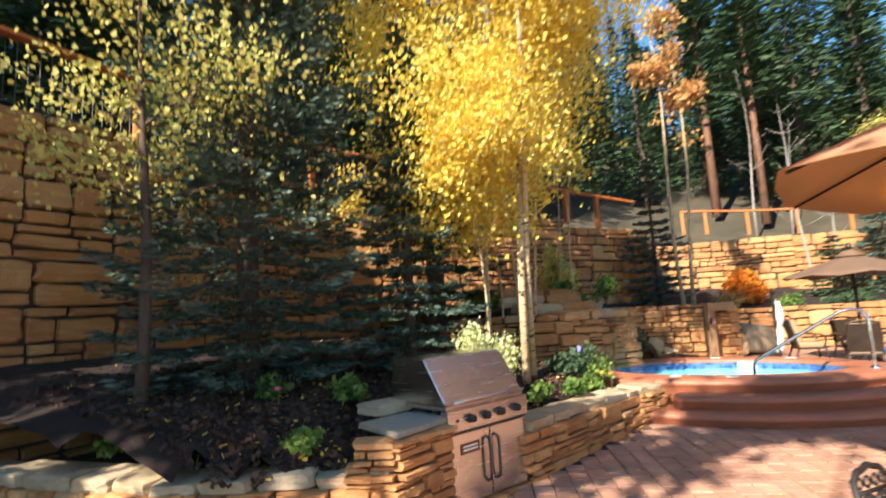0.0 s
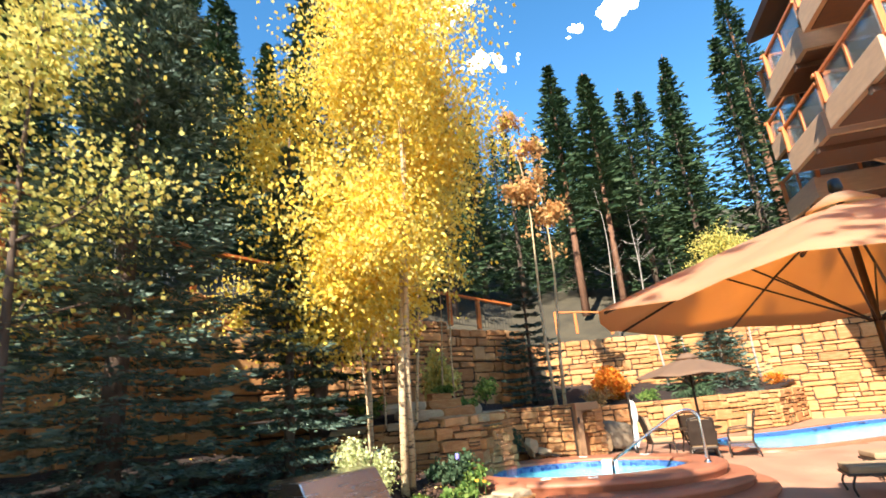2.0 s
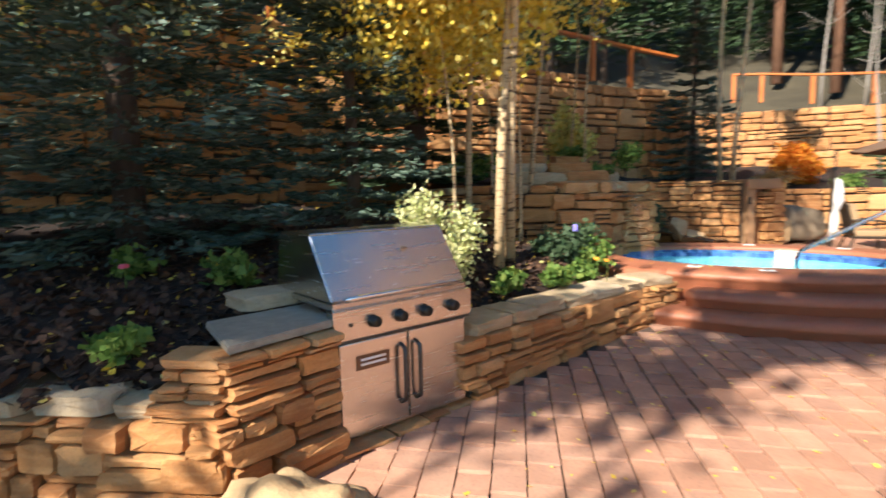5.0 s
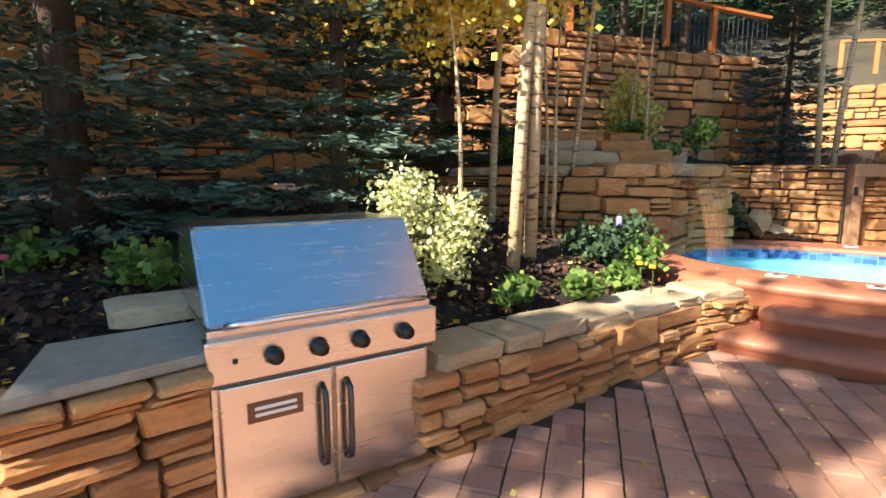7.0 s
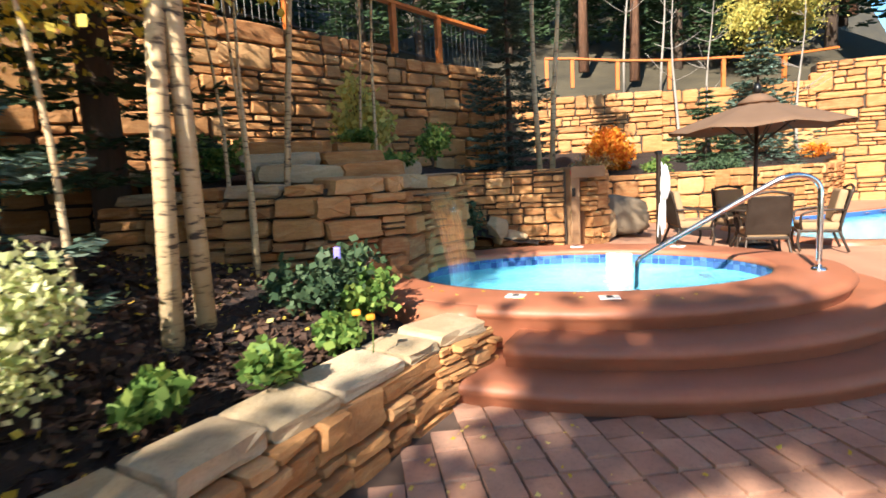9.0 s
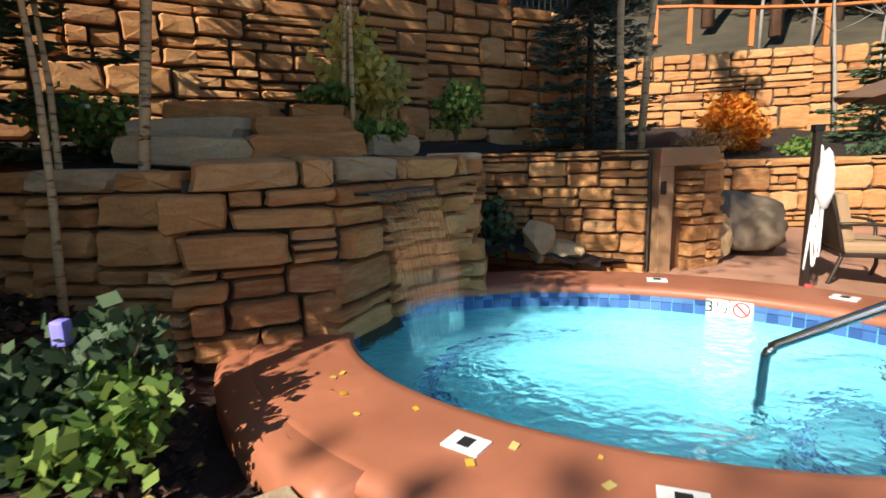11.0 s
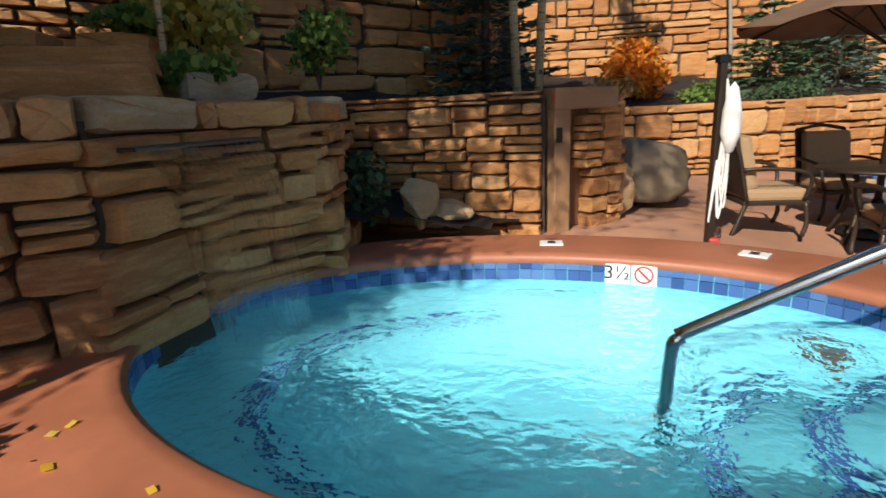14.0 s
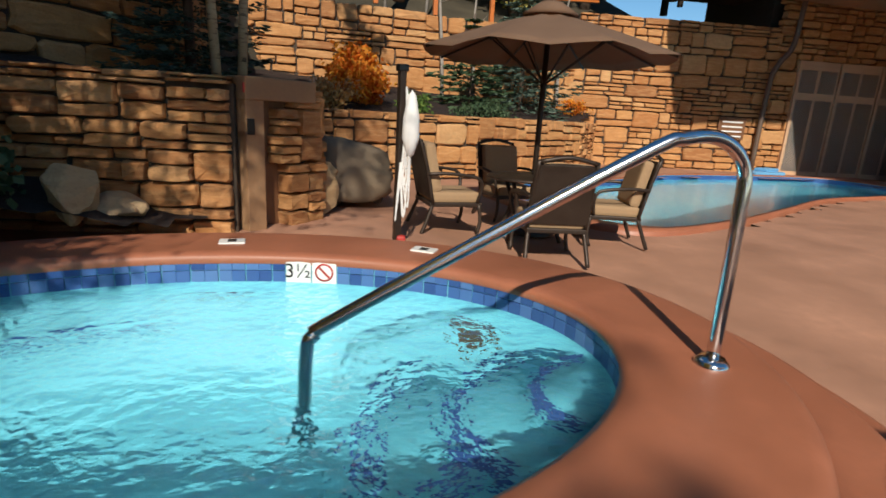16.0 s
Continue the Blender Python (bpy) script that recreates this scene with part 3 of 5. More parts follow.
# -- spa --
def spa():
    tub = thing("hot_tub", "round raised spa with terracotta concrete coping, steps and clear blue water", "hot tub", kind="")
    cx, cy = TUB
    c = lambda prof, **k: lathe(prof, centre=TUB, **k)

    def nose(r, z, drop):
        return [(r - 0.05, z), (r - 0.015, z - 0.008), (r + 0.015, z - 0.03), (r + 0.028, z - 0.06), (r + 0.015, z - 0.09), (r - 0.02, z - 0.115), (r - 0.03, z - drop)]

    a0, a1 = radians(-112), radians(20)
    c([(1.68, 0.44), (1.665, 0.475), (1.70, 0.498), (1.75, 0.502)] + nose(2.25, 0.5, 0.7), material=M_COPING, name="coping", parent=tub, segs=96)
    c([(1.9, 0.33)] + nose(2.60, 0.335, 0.5), material=M_COPING, name="upper_step", parent=tub, segs=60, a0=radians(-104), a1=a1)
    c([(2.2, 0.165)] + nose(2.90, 0.17, 0.35), material=M_COPING, name="lower_step", parent=tub, segs=60, a0=a0, a1=radians(14))
    c([(1.695, 0.47), (1.695, 0.20), (1.66, 0.18), (1.66, 0.02), (1.20, 0.0), (1.18, -0.4), (0.6, -0.42), (0.0, -0.42)], material=M_PLASTER, name="basin", parent=tub, segs=72, label="pale blue plaster basin with a bench")
    for r, z, a, b in ((1.21, 0.012, 100, 250), (1.2, 0.012, 255, 330)):
        lathe([(r - 0.03, z), (r + 0.03, z + 0.003)], M_TILE, "bench_tile_line", tub, 40, radians(a), radians(b), TUB, "blue tile line on the bench edge")
    # entry steps under water by the rail
    ex, ey = cx + 1.6, cy - 0.35
    for r, z in ((1.2, -0.12), (0.85, 0.05), (0.52, 0.22)):
        lathe([(r, z - 0.4), (r, z), (0.02, z + 0.002)], M_PLASTER, "entry_step", tub, 30, radians(95), radians(215), (ex + 0.25, ey), "pale plaster underwater step")
        lathe([(r - 0.045, z + 0.006), (r + 0.004, z + 0.006), (r + 0.004, z - 0.05)], M_TILE, "step_tile_line", tub, 30, radians(97), radians(213), (ex + 0.25, ey), "cobalt blue tile edge")
    n = 64
    w = link_mesh("water_surface", [(cx + 1.69 * math.cos(2 * math.pi * i / n), cy + 1.69 * math.sin(2 * math.pi * i / n), 0.335) for i in range(n)], [tuple(range(n))], M_WATER, tub, "clear rippling turquoise water")
    w.visible_shadow = False
    for ob in tub.children:
        for v in ob.data.vertices:
            v.co.x, v.co.y = oval(v.co.x, v.co.y)
    # waterline tiles, two rows
    MARK_TILES = (22, 23, 24, 25)
    me = bpy.data.meshes.new("tile")
    b = bmesh.new()
    add_box(b, (0, 0, 0), (0.012, 0.070, 0.070), 0, 0.003)
    b.to_mesh(me)
    b.free()
    me.materials.append(M_TILE)
    count = 124
    turns = [2 * math.pi * k / 2000 for k in range(2001)]
    run = [0.0]
    for p, q in zip(turns, turns[1:]):
        run.append(run[-1] + math.hypot(TUB_A * (math.cos(q) - math.cos(p)), TUB_B * (math.sin(q) - math.sin(p))))

    def rim(share):
        """Place and outward bearing on the rim, by share of the way round."""
        a = turns[min(range(2001), key=lambda k: abs(run[k] - (share % 1.0) * run[-1]))]
        return cx + TUB_A * math.cos(a), cy + TUB_B * math.sin(a), math.degrees(math.atan2(math.sin(a) / TUB_B, math.cos(a) / TUB_A))

    for i in range(count):
        tx, ty, bearing = rim((i + 0.5) / count)
        for z in (0.437, 0.363):
            if i in MARK_TILES:
                continue
            o = bpy.data.objects.new("tile", me)
            scene.collection.objects.link(o)
            o.matrix_basis = pose(tx, ty, z, 0, 0, bearing)
            o.parent = tub
    # depth marker: two white tiles
    for i, kind in ((0, "depth_marker"), (1, "no_diving_marker")):
        mx, my, bearing = rim((MARK_TILES[0] + (3 - 2 * i)) / count)
        tile = part(kind, box((0, 0, 0), (0.014, 0.142, 0.142), bevel=0.004), M_TILEWHITE, tub, "white tile with black figures" if i == 0 else "white tile with a red no diving ring")
        tile.matrix_basis = pose(mx - 0.006 * math.cos(radians(bearing)), my - 0.006 * math.sin(radians(bearing)), 0.40, 0, 0, bearing)
        if i == 0:
            cu = bpy.data.curves.new("figures", "FONT")
            cu.body, cu.size, cu.extrude, cu.align_x, cu.align_y = "3\u00bd", 0.12, 0.001, "CENTER", "CENTER"
            tx = new("figures", cu)
            cu.materials.append(M_INK)
            tx.parent = tile
            tx.matrix_basis = pose(-0.0085, 0, 0, 90, 0, -90)
        else:
            ring = lathe([(0.044, -0.002), (0.044, 0.002), (0.054, 0.002), (0.054, -0.002), (0.044, -0.002)], M_SIGNRED, "ring", tile, 24)
            ring.matrix_basis = pose(-0.0085, 0, 0, 0, 90, 0)
            bar = part("bar", box((-0.0085, 0, 0), (0.003, 0.085, 0.012), bevel=0, tilt=(45, 0)), M_SIGNRED, tile)
    return tub


spa()


def deck_decal(x, y, turn):
    t = thing("deck_marker", "small white depth marker tile set in the coping", "marker tile", (x, y, 0.5), turn, "deck markers")
    part("tile", box((0, 0, 0.004), (0.15, 0.11, 0.012), bevel=0.003), M_TILEWHITE, t)
    part("figure", box((0, 0, 0.011), (0.05, 0.06, 0.003), bevel=0), M_INK, t, "worn black figure")


for x, y, turn in ((4.15, 8.57, -14), (4.85, 8.48, 3), (4.78, 11.3, 4), (5.94, 11.08, -30)):
    deck_decal(x, y, turn)

# -- planter wall, pier and caps --
R2 = random.Random(11)


def planter_wall():
    wall = thing("planter_wall", "low dry-stacked sandstone garden wall with pale cap stones", "garden wall", kind="structure")
    left = [(-1.4, 2.7), (0.66, 2.92), (1.81, 3.36), (2.34, 3.58)]
    right = [(2.86, 5.2), (3.1, 5.9), (3.36, 6.75), (3.68, 7.6), (3.96, 8.14)]
    for line, top in ((left, 0.36), (right, 0.40)):
        backing(wall, line, -0.3, top - 0.05, 0.3)
        for a, b in zip(line, line[1:]):
            wall_face(wall, a, b, min(ground_z(*a), ground_z(*b)) - 0.03, top, R2, 0.2, 0.014, M_STONE, None, (0.13, 0.26), (0.18, 0.5), 0.06)
        # cap stones
        for a, b in zip(line, line[1:]):
            a, b = Vector((*a, 0)), Vector((*b, 0))
            d = (b - a).normalized()
            s = 0.0
            while s < (b - a).length - 0.1:
                w = min(R2.uniform(0.3, 0.6), (b - a).length - s)
                c = a + d * (s + w / 2) + Vector((-d.y, d.x, 0)) * 0.12
                o = bpy.data.objects.new("cap_stone", stone_mesh(R2.randrange(14), M_CAP))
                scene.collection.objects.link(o)
                h = R2.uniform(0.08, 0.12)
                o.matrix_basis = pose(c.x, c.y, top + h / 2 - 0.01, R2.uniform(-3, 3), R2.uniform(-2, 2), math.degrees(math.atan2(d.y, d.x)) + 180 + R2.uniform(-5, 5)) @ Matrix.Diagonal((w - 0.015, 0.36 * R2.uniform(0.85, 1.15), h, 1))
                o.parent = wall
                s += w
    # grill pier and the stones below and beside the grill
    pier = [(2.08, 3.48), (2.36, 3.60), (2.50, 4.18)]
    backing(wall, [(2.1, 3.58), (2.34, 3.68), (2.47, 4.18)], -0.3, 0.63, 0.4)
    for a, b in zip(pier, pier[1:]):
        wall_face(wall, a, b, -0.15, 0.665, R2, 0.2, 0.012, M_STONE, None, (0.10, 0.20), (0.2, 0.5), 0.06)
    wall_face(wall, (2.50, 4.2), (2.86, 5.2), -0.18, -0.035, R2, 0.2, 0.012, M_STONE, None, (0.12, 0.2), (0.3, 0.5), 0.04)
    # stacked stone behind the slab
    o = bpy.data.objects.new("cap_stone", stone_mesh(3, M_CAP))
    scene.collection.objects.link(o)
    o.matrix_basis = pose(1.85, 4.35, 0.76, 0, 0, 250) @ Matrix.Diagonal((0.45, 0.3, 0.1, 1))
    o.parent = wall


planter_wall()


def counter_slab():
    s = thing("counter_slab", "polished flagstone serving slab beside the grill", "worktop")
    bm = bmesh.new()
    pts = [(1.86, 3.86), (2.40, 3.56), (2.51, 4.2), (2.06, 4.5)]
    lo = [bm.verts.new((x, y, 0.668)) for x, y in pts]
    hi = [bm.verts.new((x, y, 0.71)) for x, y in pts]
    bm.faces.new(lo[::-1])
    bm.faces.new(hi)
    for i in range(4):
        bm.faces.new((lo[i], lo[(i + 1) % 4], hi[(i + 1) % 4], hi[i]))
    bmesh.ops.bevel(bm, geom=list(bm.edges), offset=0.008, segments=2, affect="EDGES")
    part("slab", bm, M_GRANITE, s)


counter_slab()


def grill():
    g = thing("gas_grill", "stainless steel built-in gas grill with a closed sloping hood", "grill", (2.475, 4.2, -0.03), 68.5)
    g.scale = (1.16, 1.16, 1.16)
    w = 0.88
    part("cabinet", box((w / 2, 0.30, 0.255), (w, 0.60, 0.53), bevel=0.006), M_STEEL, g)
    part("control_panel", box((w / 2, -0.015, 0.60), (w + 0.03, 0.07, 0.155), bevel=0.008), M_STEEL, g)
    part("top_tray", box((w / 2, 0.29, 0.69), (w, 0.62, 0.035), bevel=0.006), M_STEEL, g)
    # hood: sloping front, flat top, closed sides
    prof = [(-0.02, 0.71), (0.20, 1.04), (0.56, 1.04), (0.62, 0.71)]
    bm = bmesh.new()
    a = [bm.verts.new((0.0, y, z)) for y, z in prof]
    b = [bm.verts.new((w, y, z)) for y, z in prof]
    bm.faces.new(a)
    bm.faces.new(b[::-1])
    for i in range(4):
        bm.faces.new((a[i], a[(i + 1) % 4], b[(i + 1) % 4], b[i]))
    bmesh.ops.bevel(bm, geom=list(bm.edges), offset=0.012, segments=3, affect="EDGES")
    part("hood", bm, M_STEEL, g, "brushed steel hood")
    part("hood_emblem", box((0.53, 0.118, 0.93), (0.055, 0.008, 0.02), tilt=(-34, 0), bevel=0.002), M_CHROME, g)
    tube("hood_handle", [(0.05, -0.055, 0.725), (0.12, -0.075, 0.735), (w - 0.12, -0.075, 0.735), (w - 0.05, -0.055, 0.725)], 0.013, M_CHROME, g, 10)
    for i in range(4):
        k = lathe([(0.0, 0.045), (0.026, 0.045), (0.030, 0.03), (0.030, 0.0), (0.036, 0.0)], M_BLACK, "knob", g, 20)
        k.matrix_basis = pose(0.21 + 0.165 * i + (0.03 if i == 3 else 0), -0.05, 0.60, 90, 0, 0)
    part("igniter", box((0.08, -0.052, 0.60), (0.018, 0.012, 0.018)), M_BLACK, g)
    part("panel_lip", box((w / 2, -0.02, 0.515), (w, 0.05, 0.012)), M_DARKSTEEL, g)
    for i, x0 in ((0, 0.025), (1, 0.447)):
        d = part("door", box((x0 + 0.205, -0.014, 0.255), (0.408, 0.03, 0.49), bevel=0.006), M_STEEL, g)
        hx = 0.39 if i == 0 else 0.49
        tube("handle", [(hx, -0.03, 0.12), (hx, -0.065, 0.14), (hx, -0.07, 0.2), (hx, -0.07, 0.36), (hx, -0.065, 0.42), (hx, -0.03, 0.44)], 0.0125, M_DARKSTEEL, d, 10)
        if i == 0:
            part("name_plate", box((0.215, -0.031, 0.39), (0.2, 0.006, 0.075), bevel=0.002), M_WOODDOOR, d, "brown name plate with unreadable lines")
            for z in (0.405, 0.38):
                part("plate_line", box((0.215, -0.035, z), (0.15, 0.003, 0.012), bevel=0), M_TILEWHITE, d)


grill()

# -- waterfall wall --
R3 = random.Random(23)


def waterfall_wall():
    wall = thing("waterfall_wall", "sandstone block wall with a sheet waterfall spout above the spa", "wall", kind="structure")
    line = [(0.5, 8.75), (1.5, 8.9), (2.4, 9.08), (2.98, 9.6), (3.06, 10.28), (3.38, 10.74), (3.05, 11.9)]
    backing(wall, line, 0.2, 1.42, 0.4)
    for a, b in zip(line, line[1:]):
        wall_face(wall, a, b, 0.42, 1.36, R3, 0.26, 0.018, M_STONE, None, (0.18, 0.34), (0.28, 0.62), 0.07)
        a2, b2 = Vector((*a, 0)), Vector((*b, 0))
        d = (b2 - a2).normalized()
        s = 0
        while s < (b2 - a2).length - 0.08:
            w = min(R3.uniform(0.35, 0.7), (b2 - a2).length - s)
            c = a2 + d * (s + w / 2) + Vector((-d.y, d.x, 0)) * 0.12
            h = R3.uniform(0.1, 0.17)
            o = bpy.data.objects.new("cap_stone", stone_mesh(R3.randrange(14), M_STONE if R3.random() < 0.6 else M_CAP))
            scene.collection.objects.link(o)
            o.matrix_basis = pose(c.x, c.y, 1.36 + h / 2, R3.uniform(-3, 3), R3.uniform(-2, 2), math.degrees(math.atan2(d.y, d.x)) + 180 + R3.uniform(-6, 6)) @ Matrix.Diagonal((w - 0.02, 0.5, h, 1))
            o.parent = wall
            s += w
    # terraces of long stones above the wall
    for x, y, z, w, turn in ((1.95, 9.6, 1.58, 0.9, 28), (2.5, 10.0, 1.58, 0.8, 50), (1.5, 10.0, 1.74, 0.85, 20), (2.15, 10.5, 1.74, 0.75, 40), (1.35, 10.5, 1.9, 0.9, 24), (2.0, 10.95, 1.88, 0.45, 30), (2.6, 11.0, 1.6, 0.5, 60), (0.7, 10.1, 1.72, 0.6, 10)):
        o = bpy.data.objects.new("terrace_stone", stone_mesh(R3.randrange(14), M_STONE if R3.random() < 0.5 else M_CAP))
        scene.collection.objects.link(o)
        o.matrix_basis = pose(x, y, z, R3.uniform(-3, 3), R3.uniform(-3, 3), turn + 180) @ Matrix.Diagonal((w, 0.4, 0.19, 1))
        o.parent = wall
    ang = math.degrees(math.atan2(0.65, 0.133))
    part("spout", box((3.23, 9.96, 1.30), (0.70, 0.12, 0.018), ang, 0.004), M_DARKSTEEL, wall, "dark metal waterfall spout lip")
    rows, n = [], 10
    for k in range(9):
        f = k / 8
        out = 0.10 + 0.22 * math.sqrt(f)
        for i in range(n + 1):
            s = (i / n - 0.5) * (0.66 - 0.06 * f)
            rows.append((3.19 + out * 0.98 + s * 0.2, 9.99 - out * 0.2 + s * 0.98, 1.29 - 0.94 * f))
    m = n + 1
    w = link_mesh("water_sheet", rows, [(k * m + i, k * m + i + 1, (k + 1) * m + i + 1, (k + 1) * m + i) for k in range(8) for i in range(n)], M_FALL, wall, "thin clear falling sheet of water", True)
    w.visible_shadow = False


waterfall_wall()


def pump_house():
    h = thing("pump_house", "low stone pump house with a brown stucco doorway", "shed", kind="structure")
    line = [(3.05, 12.34), (4.68, 12.22)]
    backing(h, line, 0.25, 1.46, 0.3)
    wall_face(h, *line, 0.34, 1.52, R3, 0.2, 0.014, M_STONE, None, (0.16, 0.30), (0.28, 0.6), 0.06)
    side = [(4.70, 12.22), (5.18, 12.62)]
    ang = math.degrees(math.atan2(0.40, 0.48))
    part("stucco_face", box((4.77, 12.34, 0.9), (0.16, 0.22, 1.16), ang, 0.01), M_STUCCO, h)
    part("lintel", box((4.96, 12.49, 1.44), (0.66, 0.24, 0.17), ang, 0.012), M_STUCCO, h)
    part("door", box((4.93, 12.52, 0.86), (0.36, 0.05, 1.0), ang, 0.006), M_WOODDOOR, h, "dark stained timber door")
    part("sign", box((4.80, 12.22, 1.44), (0.085, 0.012, 0.07), ang, 0.002), M_SIGNRED, h, "small red sign")
    part("switch_box", box((4.80, 12.24, 1.16), (0.06, 0.05, 0.12), ang, 0.006), M_BLACK, h, "black switch box")
    wall_face(h, (5.06, 12.58), (5.28, 12.82), 0.34, 1.47, R3, 0.24, 0.012, M_STONE, None, (0.2, 0.3), (0.2, 0.4), 0.05)
    wall_face(h, (5.28, 12.82), (5.1, 16.4), 0.34, 1.44, R3, 0.2, 0.02, M_STONE, None, (0.25, 0.4), (0.3, 0.8), 0.05)
    backing(h, [(5.16, 12.7), (5.22, 13.0), (5.04, 16.4)], 0.25, 1.38, 0.3)


pump_house()


# ---- trees and plants ----
def quads(centres, u, v):
    """Verts and faces of flat leaves: centres with half-axes u and v (arrays n x 3)."""
    n = len(centres)
    verts = np.stack([centres - u * 0.35 - v, centres + u * 0.9 - v * 0.2, centres + u * 0.35 + v, centres - u * 0.9 + v * 0.2], 1).reshape(-1, 3)
    faces = np.arange(4 * n).reshape(n, 4)
    return verts, faces


def leaves_mesh(name, centres, u, v, material, parent, label=""):
    verts, faces = quads(centres, u, v)
    me = bpy.data.meshes.new(name)
    me.vertices.add(len(verts))
    me.vertices.foreach_set("co", verts.ravel())
    me.loops.add(faces.size)
    me.loops.foreach_set("vertex_index", faces.ravel())
    me.polygons.add(len(faces))
    me.polygons.foreach_set("loop_start", np.arange(0, faces.size, 4))
    me.materials.append(material)
    me.update(calc_edges=True)
    ob = new(name, me)
    ob.parent = parent
    if label:
        tagged(ob, label)
    return ob


def unit(a):
    return a / np.maximum(np.linalg.norm(a, axis=1, keepdims=True), 1e-6)


def spruce(at, height, radius, seed, material, label, whorls=30, boughs=9, sprigs=16, clear=0.04, leaf_size=0.10, bark=M_BARK, group="", lean=0.0, top=0.06, category="spruce tree"):
    """A conifer: a tapered trunk and whorls of drooping boughs set with short needle sprigs."""
    rs = np.random.RandomState(seed)
    tree = thing("spruce_tree", label, category, at, rs.uniform(0, 360), group)
    tube("trunk", [(lean * height * f * f, 0, height * f - 0.3 * (f == 0)) for f in (0, 0.3, 0.6, 0.85, 1.0)], [0.014 * height * (1 - 0.95 * f) + 0.01 for f in (0, 0.3, 0.6, 0.85, 1.0)], bark, tree, 8)
    cs, us, vs = [], [], []
    for k in range(whorls):
        f = clear + (1 - clear) * (k + rs.uniform(-0.3, 0.3)) / whorls
        f = clamp(f, clear, 0.995)
        reach = radius * ((1 - f) / (1 - clear)) ** 0.8 * rs.uniform(0.75, 1.12) + top * 0.5
        z = height * f
        for b in range(boughs):
            a = 2 * math.pi * (b + rs.uniform(-0.4, 0.4)) / boughs + k * 1.7
            r = reach * rs.uniform(0.6, 1.12)
            n = max(4, int(sprigs * (0.35 + 0.65 * r / radius)))
            t = np.sqrt(rs.uniform(0.02, 1, n))
            side = rs.uniform(-1, 1, n) * 0.26 * r * (0.35 + 0.65 * np.sin(np.pi * np.clip(t, 0, 1)))
            droop = -0.42 * r * t + 0.30 * r * t ** 3 + rs.uniform(-0.03, 0.03, n) * (0.2 + 0.8 * r)
            d, s = np.array([math.cos(a), math.sin(a), 0]), np.array([-math.sin(a), math.cos(a), 0])
            c = d[None] * (t * r)[:, None] + s[None] * side[:, None]
            c[:, 2] += z + droop + 0.1 * r
            c[:, 0] += lean * height * f * f
            out = unit(d[None] * 1.0 + s[None] * (np.sign(side) * rs.uniform(0.2, 1.1, n))[:, None] + np.array([0, 0, 1]) * rs.uniform(-0.35, 0.25, n)[:, None])
            ls = leaf_size * rs.uniform(0.7, 1.5, n)[:, None]
            w = unit(np.cross(out, rs.normal(size=(n, 3)) + np.array([0, 0, 1.2])))
            cs.append(c)
            us.append(out * ls)
            vs.append(w * ls * 0.22)
    leaves_mesh("crown", np.concatenate(cs), np.concatenate(us), np.concatenate(vs), material, tree)
    return tree


def aspen(at, height, spread, seed, material, label, leaves=7000, leaf_size=0.035, crown_from=0.25, stems=1, trunk_r=0.055, lean=(0.0, 0.0), bark=M_ASPEN, group="", clumps=90, category="aspen tree"):
    """A broadleaf: pale stems, limbs, and loose clumps of small leaves with gaps between."""
    rs = np.random.RandomState(seed)
    tree = thing("aspen_tree", label, category, at, 0, group)
    ends = []
    for s in range(stems):
        off = np.array([rs.uniform(-0.12, 0.12), rs.uniform(-0.12, 0.12), 0]) * (s > 0)
        h = height * rs.uniform(0.85, 1.0) if s else height
        line = [Vector((off[0] + lean[0] * f * h + 0.03 * h * f * math.sin(5 * f + s + seed), off[1] + lean[1] * f * h + 0.02 * h * math.sin(4 * f + 2 * s), h * f - 0.2 * (f == 0))) for f in (0, 0.15, 0.3, 0.45, 0.6, 0.75, 0.9, 1.0)]
        tube("trunk", line, [trunk_r * (1 - 0.93 * f) for f in (0, 0.15, 0.3, 0.45, 0.6, 0.75, 0.9, 1.0)], bark, tree, 9)
        for b in range(max(6, int(16 / stems))):
            f = rs.uniform(crown_from, 0.95)
            i = min(6, int(f * 7.2))
            p = line[i].lerp(line[i + 1], 0.5)
            a = rs.uniform(0, 2 * math.pi)
            r = spread * (1.15 - f) * rs.uniform(0.55, 1.1)
            q = p + Vector((math.cos(a) * r, math.sin(a) * r, r * rs.uniform(0.35, 0.8)))
            tube("limb", [p, p.lerp(q, 0.5) + Vector((0, 0, -0.05 * r)), q], [trunk_r * 0.3 * (1.1 - f), trunk_r * 0.18, 0.004], bark, tree, 5)
            ends += [(p, q)] * 2
    if leaves:
        cl = []
        for k in range(clumps):
            p, q = ends[rs.randint(len(ends))]
            c = p.lerp(q, rs.uniform(0.35, 1.1))
            cl.append((c.x + rs.normal() * 0.12 * spread, c.y + rs.normal() * 0.12 * spread, c.z + rs.normal() * 0.10 * spread))
        cl = np.array(cl)
        size = rs.uniform(0.07, 0.2, clumps) * spread
        pick = rs.randint(clumps, size=leaves)
        c = cl[pick] + rs.normal(size=(leaves, 3)) * size[pick][:, None] * np.array([1, 1, 0.8])
        u = unit(rs.normal(size=(leaves, 3)))
        v = unit(np.cross(u, rs.normal(size=(leaves, 3))))
        ls = leaf_size * rs.uniform(0.7, 1.3, leaves)[:, None]
        leaves_mesh("crown", c, u * ls, v * ls * 0.9, material, tree)
    return tree


